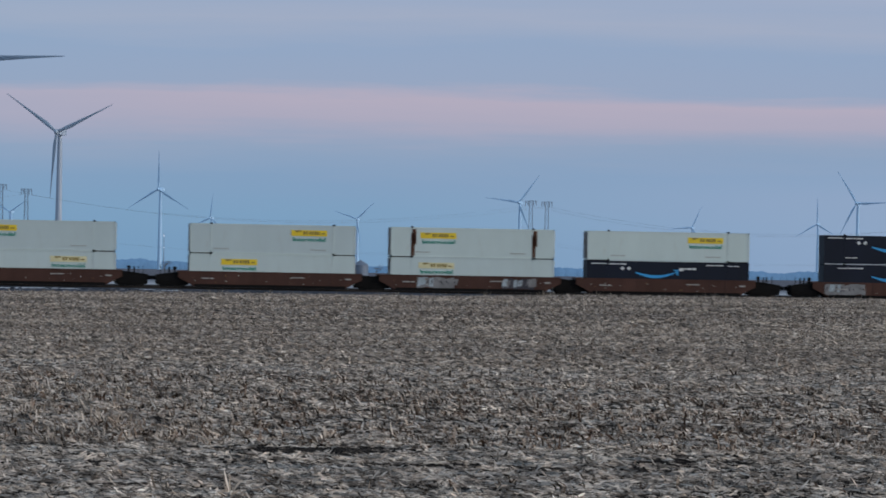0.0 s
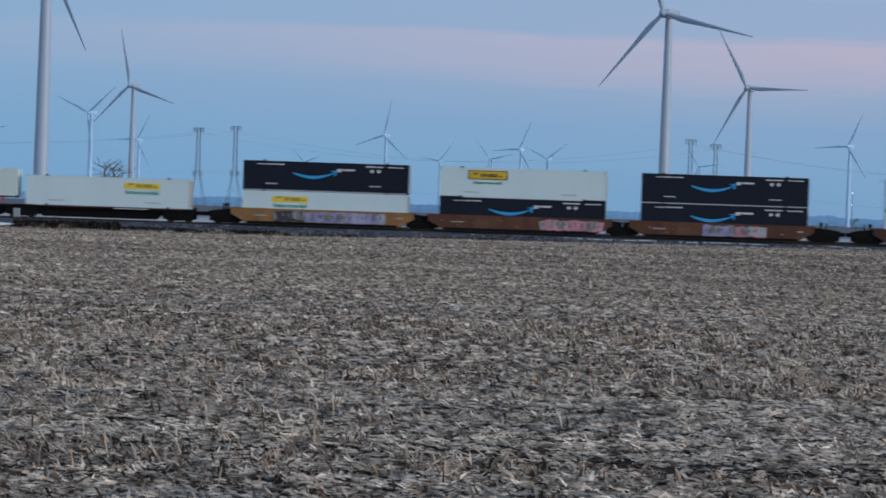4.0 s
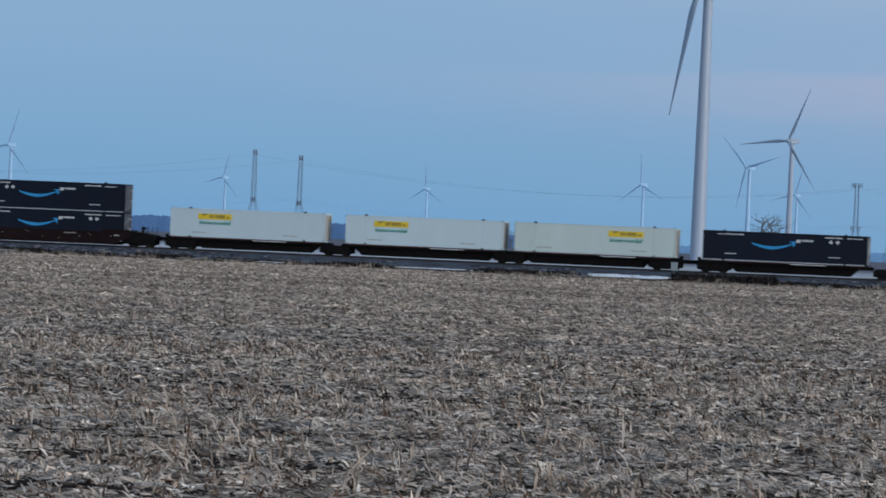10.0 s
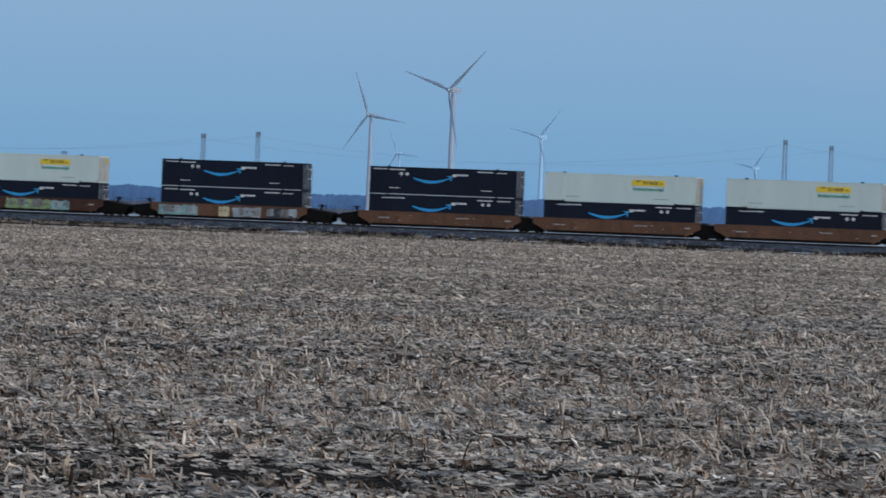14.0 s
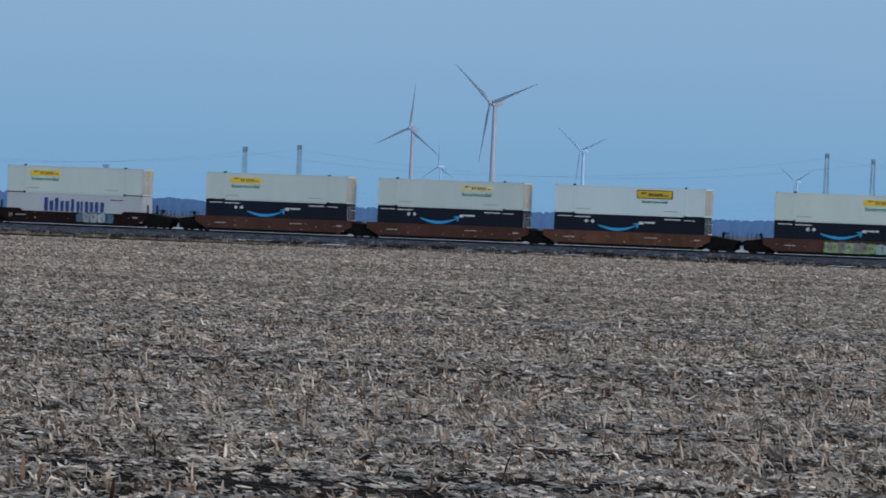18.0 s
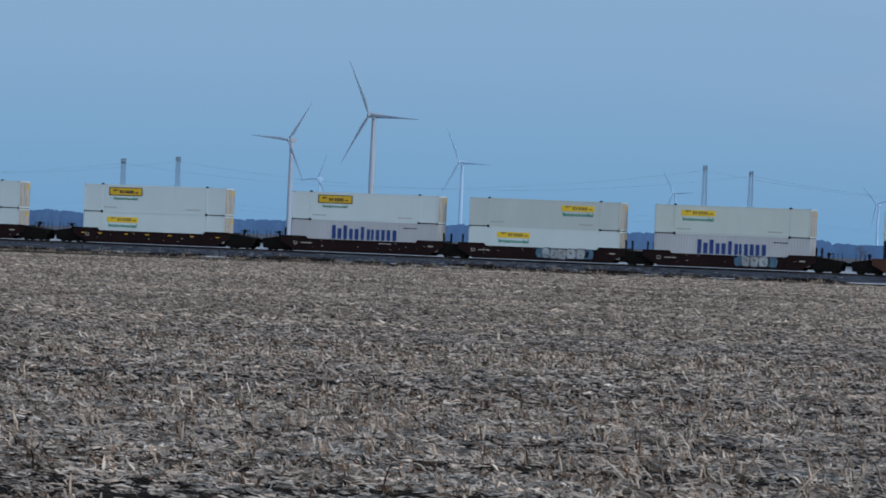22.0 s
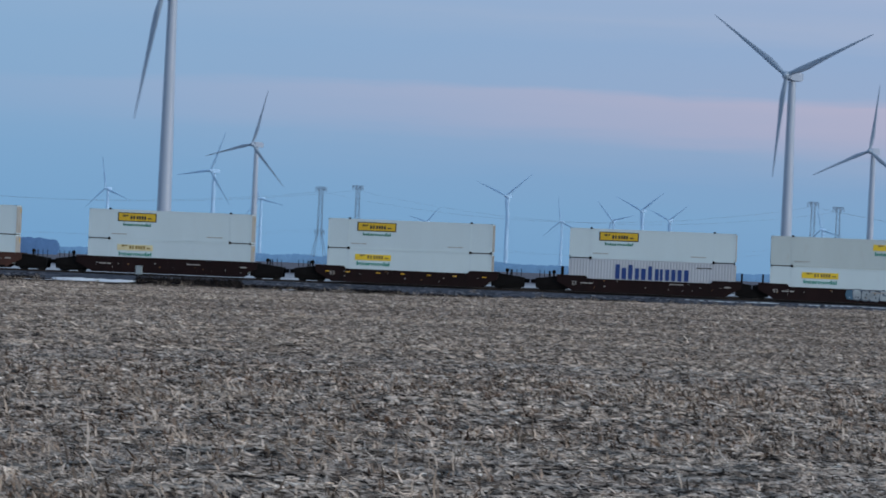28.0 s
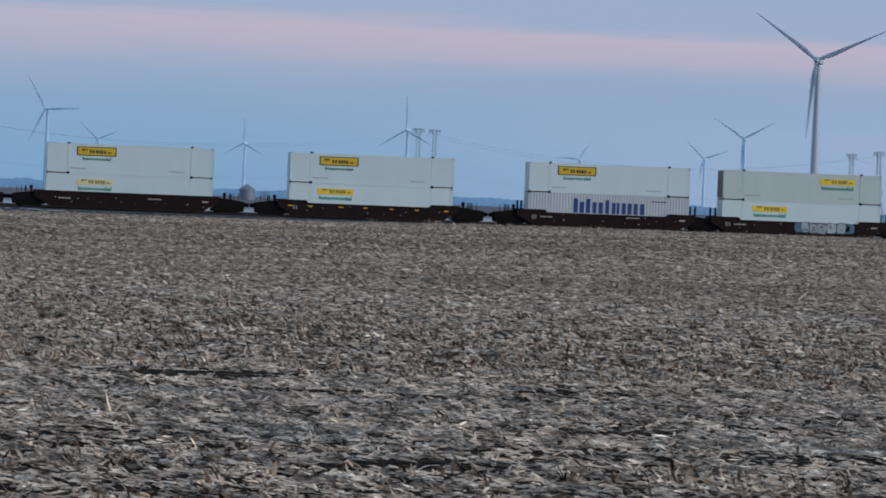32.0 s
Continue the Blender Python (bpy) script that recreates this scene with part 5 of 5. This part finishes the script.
def farm_house(m):
    ob = thing("farm_house", "small pale house with a dusty pink gable roof", "house", "", m)
    part("wall", Shape().box(-4, 4, -3, 3, 0, 3.0), "wall", ob)
    a = [(-4.4, -3.4, 2.9), (-4.4, 3.4, 2.9), (-4.4, 0, 5.6)]
    part("roof", Shape().prism(a[::-1], [(4.4, y, z) for _, y, z in a][::-1]), "roof", ob)
    for x in (-2.4, 2.2):
        part("window", Shape().box(x - 0.5, x + 0.5, -3.04, -2.9, 1.1, 2.2), "pane", ob)
    part("door", Shape().box(-0.45, 0.45, -3.05, -2.9, 0.0, 2.05), "pane", ob)


farm_house(at_az(-12.07, 1900, 0, 14))


def grain_bin(m):
    ob = thing("grain_bin", "round galvanised grain bin with a conical roof", "grain bin", "", m)
    s = Shape().lathe([(4.0, 0.0)] + [(4.0 + 0.03 * (k % 2), 0.4 * k) for k in range(1, 15)], 28)
    part("bin_wall", s.mesh("bin_wall", True), "bin", ob)
    part("bin_roof", Shape().lathe([(4.15, 5.55), (2.2, 7.0), (0.5, 7.9), (0.4, 8.2)], 28).mesh("bin_roof", True), "bin", ob)
    part("hatch", Shape().box(-0.5, 0.5, -4.1, -3.9, 0.6, 1.8), "lattice", ob)


grain_bin(at_az(5.51, 2050))


def trackside_cabinet(m):
    ob = thing("trackside_cabinet", "small dull blue-grey equipment cabinet on a post beside the track", "cabinet", "", m)
    part("post", Shape().tube((0, 0, 0), (0, 0, 0.55), 0.06), "lattice", ob)
    part("housing", Shape().box(-0.3, 0.3, -0.22, 0.22, 0.5, 1.35, 0.03), "cabinet", ob)
    part("cabinet_door", Shape().box(-0.25, 0.25, -0.245, -0.215, 0.56, 1.28), "cabinet", ob)
    part("cap", Shape().box(-0.34, 0.34, -0.26, 0.26, 1.34, 1.38), "cabinet", ob)


p = toward(-9.269, 0) * 388.5
trackside_cabinet(pose(p.x, p.y, surface_z(p.x, p.y) - 0.02))


# two far white spots drawn as glowing beacons; the mast is added to carry them
def beacon_mast(m):
    ob = thing("beacon_mast", "two small far white lights on an added slim mast", "mast", "", m)
    part("pole", Shape().tube((0, 0, 0), (0, 0, 22.0), 0.22, 0.12), "lattice", ob)
    for z in (14.0, 21.0):
        part("bracket", Shape().box(-0.25, 0.25, -0.5, 0.1, z - 0.35, z - 0.2), "lattice", ob)
        part("beacon", Shape().lathe([(0.1, -0.2), (0.2, -0.1), (0.2, 0.15), (0.1, 0.25)], 12, at=(0, -0.3, z)), "lamp", ob, "glowing white beacon")


beacon_mast(at_az(2.683, 2320))


# ---- stubble and weeds ----
def bulk_mesh(name, verts, quads, mat):
    me = bpy.data.meshes.new(name)
    nv, nf = len(verts), len(quads)
    me.vertices.add(nv), me.loops.add(nf * 4), me.polygons.add(nf)
    me.vertices.foreach_set("co", verts.astype(np.float32).ravel())
    me.loops.foreach_set("vertex_index", quads.astype(np.int32).ravel())
    me.polygons.foreach_set("loop_start", np.arange(0, nf * 4, 4, dtype=np.int32))
    me.polygons.foreach_set("loop_total", np.full(nf, 4, dtype=np.int32))
    me.update()
    me.validate()
    me.materials.append(M[mat])
    return me


def ground_np(x, y):
    sm = lambda a, c, q: (lambda t: t * t * (3 - 2 * t))(np.clip((q - a) / (c - a), 0, 1))
    lift = np.interp(x, [a for a, _ in RISE], [h for _, h in RISE]) * sm(170, 352, y) * (1 - sm(364, 374, y))
    ditch = -0.10 * sm(367, 370, y) * (1 - sm(371, 374, y))
    rolls = 0.05 * np.sin(x * 0.05 + y * 0.021) * sm(30, 60, y) * (1 - sm(260, 340, y))
    bed = 0.16 * sm(371, 375, y) * (1 - sm(396, 402, y)) + 0.10 * sm(376, 381, y) * (1 - sm(394, 398, y))
    return lift + ditch + rolls + bed


def lumps(x, y, seed):
    """Smooth uneven field between about -1 and 1, drawn out along the rows."""
    r = np.random.RandomState(seed)
    v = np.zeros_like(x)
    for k in range(14):
        fx, fy = r.uniform(0.02, 0.5), r.uniform(0.15, 1.6)
        v += np.sin(x * fx + r.uniform(0, 6.28) + 1.5 * np.sin(y * fy * 0.3)) * np.sin(y * fy + r.uniform(0, 6.28) + 0.8 * np.sin(x * fx * 0.7)) / 2.6
    return v


def blades(x, y, z, length, width, heading, tilt, bend, twist, halves=2):
    """Strips of one quad, or of two with a bend, one island a piece."""
    n = len(x)
    d = np.stack([np.cos(heading) * np.cos(tilt), np.sin(heading) * np.cos(tilt), np.sin(tilt)], 1)
    t2 = tilt + bend
    d2 = np.stack([np.cos(heading) * np.cos(t2), np.sin(heading) * np.cos(t2), np.sin(t2)], 1)
    side = np.stack([-np.sin(heading) * np.cos(twist), np.cos(heading) * np.cos(twist), np.sin(twist)], 1)
    p0 = np.stack([x, y, z], 1)
    p1 = p0 + d * (length * 0.55)[:, None]
    p2 = p1 + d2 * (length * 0.45)[:, None]
    w = side * (width * 0.5)[:, None]
    if halves == 1:
        verts = np.stack([p0 - w, p0 + w, p2 - w * 0.6, p2 + w * 0.6], 1).reshape(-1, 3)
        q = np.array([[0, 1, 3, 2]])
        return verts, (np.arange(n)[:, None, None] * 4 + q[None]).reshape(-1, 4)
    verts = np.stack([p0 - w * 0.7, p0 + w * 0.7, p1 - w, p1 + w, p2 - w * 0.4, p2 + w * 0.4], 1).reshape(-1, 3)
    q = np.array([[0, 1, 3, 2], [2, 3, 5, 4]])
    return verts, (np.arange(n)[:, None, None] * 6 + q[None]).reshape(-1, 4)


def scatter(seed, r0, r1, count, az0=-28.6, az1=15.6):
    r = np.random.RandomState(seed)
    rad = np.sqrt(r.uniform(r0 * r0, r1 * r1, count))
    az = np.radians(r.uniform(az0, az1, count))
    return r, rad * np.sin(az), rad * np.cos(az)


def swath(x, y):
    """Bands left by each pass of the harvester, about six metres wide."""
    return np.sin((y + 0.06 * x + 0.5 * np.sin(x * 0.13)) * 1.03) + 0.5 * np.sin((y + 0.06 * x) * 2.2 + 0.7 * np.sin(x * 0.21))


def tufts(x, y):
    """Fine unevenness of the litter: small mats and bare gaps, made long in depth to show in the camera's low view."""
    return 0.85 * lumps(x * 34.0, y * 6.0, 23) + 0.22 * lumps(x * 2.4, y * 1.2, 29) + 0.15 * swath(x, y)


# bare furrows where dark soil shows: azimuth, distance, half length across and half depth (m), strength
BARE = [(4.9, 64.8, 1.6, 1.3, 1.6), (10.1, 62.8, 1.3, 1.2, 1.6), (8.1, 44.9, 0.9, 0.8, 1.6), (6.6, 60.5, 0.8, 0.8, 1.0), (11.2, 52.0, 1.0, 0.8, 1.0), (-23.6, 44.5, 2.4, 1.3, 0.58), (-25.8, 46.5, 1.6, 0.8, 0.55), (-21.4, 43.0, 1.6, 0.7, 0.50), (-19.0, 46.0, 2.0, 0.7, 0.53),
        (-26.0, 62.0, 3.0, 1.0, 0.58), (0.8, 47.0, 2.2, 0.9, 0.53), (-2.5, 50.0, 2.0, 0.8, 0.47), (-14.5, 52.0, 1.8, 0.6, 0.47)]


def hollow(x, y):
    v = np.zeros_like(x)
    for az, dist, hx, hy, k in BARE:
        p = toward(az, 0) * dist
        v += k * np.exp(-((x - p.x) / hx) ** 2 - ((y - p.y - 0.12 * (x - p.x)) / hy) ** 2)
    return v


def litter(name, label, seed, r0, r1, count, size, bare, halves, face=0.5, mat="stubble"):
    """Leaves and husks, slightly curled and heaped, most of them tipped to face the camera."""
    r, x, y = scatter(seed, r0, r1, count)
    heap = tufts(x, y) - hollow(x, y)
    keep = (heap + 0.25 * lumps(x, y, 7) + r.uniform(-0.22, 0.22, count) > bare) & (y < 367)
    x, y, heap = x[keep], y[keep], heap[keep]
    n = len(x)
    length = size * r.gamma(4.0, 0.024, n) + 0.045
    width = size * r.uniform(0.018, 0.052, n)
    turned = r.randint(0, 2, n)
    heading = np.where(r.uniform(0, 1, n) < 0.82, r.normal(-0.15, 0.6, n), r.uniform(-1.57, 1.57, n)) + math.pi * turned
    lift = r.uniform(0.0, 1.0, n)
    tilt = r.normal(-0.05, 0.13, n) * (1 - 2 * turned) + r.uniform(0.2, 0.9, n) * (lift > 0.94)
    twist = r.normal(face, 0.38, n) * (1 - 2 * turned)
    z = ground_np(x, y) + 0.3 * width + r.uniform(0.002, 0.016, n) + np.clip(heap, 0, 1.2) * r.uniform(0.0, 0.03, n) * size
    v, q = blades(x, y, z, length, width, heading, tilt, r.normal(-0.10, 0.25, n), twist, halves)
    tagged(new(name, bulk_mesh(name, v, q, mat)), label, "corn litter", "", "stuff")


def stalks(name, label, seed, r0, r1, count, size, halves, az0=-28.6, az1=15.6, tall=1.0, bias=-0.3, bend=-0.6, mat="stalk"):
    """Broken stalks and curled leaves in leaning tufts along the old planting rows."""
    r, x, y = scatter(seed, r0, r1, count // 7, az0, az1)
    keep = lumps(x * tall ** 4 * 0.5, y * 0.5, 17) + 0.38 * swath(x, y) - 1.2 * hollow(x, y) + r.uniform(-0.7, 0.7, len(x)) > bias
    x, y = x[keep], y[keep]
    # rows about 0.76 m apart, nearly parallel to the track
    y = np.round((y + 0.06 * x) / 0.76) * 0.76 - 0.06 * x + r.normal(0, 0.07, len(y))
    lean, scale = r.normal(3.0, 1.1, len(x)), r.uniform(0.55, 1.45, len(x))
    x, y, lean, scale = [np.repeat(q, 7) for q in (x, y, lean, scale)]
    n = len(x)
    x, y = x + r.normal(0, 0.055, n), y + r.normal(0, 0.05, n)
    ok = y < 366
    x, y, lean, scale = x[ok], y[ok], lean[ok], scale[ok]
    n = len(x)
    length = tall * scale * (r.gamma(5.0, 0.026, n) + 0.05)
    width = size * r.uniform(0.014, 0.045, n)
    v, q = blades(x, y, ground_np(x, y) - 0.01, length, width, lean + r.normal(0, 0.8, n), np.clip(r.normal(0.70, 0.40, n), 0.05, 1.45), r.normal(bend, 0.4, n), r.normal(0, 0.7, n), halves)
    tagged(new(name, bulk_mesh(name, v, q, mat)), label, "corn stalks", "", "stuff")


litter("corn_litter", "grey-tan corn leaves and husks lying on dark soil", 10, 3, 38, 30000, 1.0, -0.45, 1)
litter("corn_litter", "grey-tan corn leaves and husks lying on dark soil", 11, 38, 72, 320000, 0.80, -0.12, 2, 0.42)
litter("corn_litter", "grey-tan corn leaves and husks lying on dark soil", 12, 72, 125, 280000, 1.0, -0.10, 1, 0.5)
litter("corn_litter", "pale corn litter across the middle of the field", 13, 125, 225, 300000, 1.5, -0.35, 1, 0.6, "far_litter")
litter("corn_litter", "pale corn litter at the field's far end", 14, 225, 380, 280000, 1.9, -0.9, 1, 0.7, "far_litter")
stalks("corn_stalks", "broken brown corn stalks leaning in rows", 15, 38, 110, 150000, 1.25, 2, bias=0.0, tall=0.74)
stalks("corn_stalks", "broken brown corn stalks standing in far rows", 16, 110, 350, 150000, 1.5, 1, bias=-0.6, tall=0.75)
stalks("corn_stalks", "tall pale broken corn stalks in loose clumps", 18, 41, 49, 6000, 1.0, 2, -15.2, -9.6, 1.22, 0.2, -0.3, "pale_stalk")
stalks("corn_stalks", "tall pale broken corn stalks in loose clumps", 19, 40, 64, 8000, 1.0, 2, -27.6, -15.2, 1.08, 0.3, -0.4, "pale_stalk")


stalks("corn_stalks", "pale broken corn stalks scattered in rows", 20, 44, 100, 36000, 0.85, 2, -28.6, 4.0, 1.15, 0.2, -0.15, "pale_stalk")


def clear_of_snow(x, y):
    az = np.degrees(np.arctan2(x, y))
    return ~(((az > -10.6) & (az < -9.3) | (az > -13.35) & (az < -12.15)) & (y > 373.5))


def weeds():
    """Dry grass tufts along the ditch, thickest at the field's ragged edge."""
    r = np.random.RandomState(21)
    k = 1500
    cx, cy = r.uniform(-215, 112, k), np.where(r.uniform(0, 1, k) < 0.6, r.normal(367.2, 1.0, k), r.normal(373.0, 3.5, k))
    high = r.gamma(3.0, 0.075, k) + 0.06
    pick = np.repeat(np.arange(k), 28)
    n = len(pick)
    x, y = cx[pick] + r.normal(0, 0.28, n), np.clip(cy[pick] + r.normal(0, 0.3, n), 364, 384.5)
    keep = clear_of_snow(x, y)
    x, y, high = x[keep], y[keep], high[pick][keep]
    n = len(x)
    bed = 0.02 + (10.5 - np.abs(y - MID)) / 7.5 * (RAIL - 0.28)
    v, q = blades(x, y, np.maximum(ground_np(x, y), bed) - 0.01, high * r.uniform(0.4, 1.1, n), r.uniform(0.02, 0.05, n), r.uniform(0, 6.28, n), r.uniform(0.6, 1.5, n), r.normal(0, 0.4, n), np.zeros(n))
    tagged(new("ditch_weeds", bulk_mesh("ditch_weeds", v, q, "weeds")), "dry brown grass and weeds along the railway ditch", "weeds", "", "stuff")


weeds()


def loose_stones():
    """Coarse stones and clods along the near ballast shoulder."""
    r = np.random.RandomState(52)
    n = 14000
    x, y = r.uniform(-215, 112, n), 377.0 + 9.5 * r.beta(1.3, 1.3, n)
    ok = clear_of_snow(x, y) & (lumps(x * 0.6, y * 2.0, 41) + r.uniform(-0.8, 0.8, n) > -0.3)
    x, y = x[ok], y[ok]
    n = len(x)
    z = np.maximum(ground_np(x, y), 0.02 + np.clip((10.5 - np.abs(y - MID)) / 7.5, 0, 1) * (RAIL - 0.28)) - 0.03
    w, d, h = r.gamma(3.0, 0.05, n) + 0.04, r.uniform(0.08, 0.3, n), r.gamma(3.0, 0.012, n) + 0.05
    base = np.array([[-1, -1, 0], [1, -1, 0], [1, 1, 0], [-1, 1, 0], [-0.6, -0.5, 1], [0.6, -0.6, 1], [0.5, 0.6, 1], [-0.6, 0.5, 1]])
    v = base[None] * np.stack([w, d, h], 1)[:, None] + r.normal(0, 0.018, (n, 8, 3)) + np.stack([x, y, z], 1)[:, None]
    q = np.array([[0, 1, 5, 4], [1, 2, 6, 5], [2, 3, 7, 6], [3, 0, 4, 7], [4, 5, 6, 7]])
    faces = (np.arange(n)[:, None, None] * 8 + q[None]).reshape(-1, 4)
    tagged(new("ballast_stones", bulk_mesh("ballast_stones", v.reshape(-1, 3), faces, "stone")), "loose grey ballast stones scattered down the track shoulder", "stones", "", "stuff")


loose_stones()


def scrub():
    """Low dark brush in patches at the foot of the ballast, and runs that stand in for ditch shade."""
    r = np.random.RandomState(33)
    spans = [(-9.5, -7.8), (-12.0, -11.2), (-11.1, -10.7), (-14.2, -13.5), (-17.0, -16.2), (-8.0, -6.8), (-19.0, -18.3), (-3.5, -2.0), (-6.3, -5.5), (-21.5, -20.6)]
    xs, ys = [], []
    # near-black runs put in for the dark of the shaded, wet ditch
    edge = -28.0
    while edge < 15:
        run = r.uniform(0.3, 1.6)
        spans.append((edge, edge + run))
        edge += run + r.uniform(0.1, 0.5)
    for i, (a0, a1) in enumerate(spans):
        k = int((4200 if i < 10 else 1500) * (a1 - a0))
        az = np.radians(r.uniform(a0, a1, k))
        y = r.normal(381.6 if a0 == -9.5 else 379.0 if i < 10 else 376.6, 0.8, k)
        xs.append(np.tan(az) * y), ys.append(y)
    x, y = np.concatenate(xs), np.concatenate(ys)
    ok = clear_of_snow(x, y)
    x, y = x[ok], y[ok]
    n = len(x)
    z = ground_np(x, y) + np.clip(0.02 + (10.5 - np.abs(y - MID)) / 7.5 * (RAIL - 0.28) - ground_np(x, y), 0, 0.7)
    v, q = blades(x, y, z - 0.02, r.gamma(4, 0.045, n) * np.where(np.abs(np.degrees(np.arctan2(x, y)) + 8.7) < 0.9, 2.0, 1.0), r.uniform(0.02, 0.06, n), r.uniform(0, 6.28, n), r.uniform(0.4, 1.5, n), r.normal(0, 0.4, n), np.zeros(n))
    tagged(new("low_scrub", bulk_mesh("low_scrub", v, q, "scrub")), "low dark winter brush, with runs standing in for ditch shade", "scrub", "", "stuff")


scrub()


# ---- what moves ----
def motions():
    for ob, s0, y, z in MOVING:
        walk(ob, [(t, pose(s0 + SPEED * t + shift, y, z)) for t, shift in FIT_SHIFT])
    for rotor, angle, at, rate in ROTORS:
        base = rotor.matrix_basis.translation.copy()
        walk(rotor, [(t, pose(*base, 0, 0, 0) @ Matrix.Rotation(radians(angle + rate * (t - at)), 4, "Y")) for t in range(0, 33)])


motions()
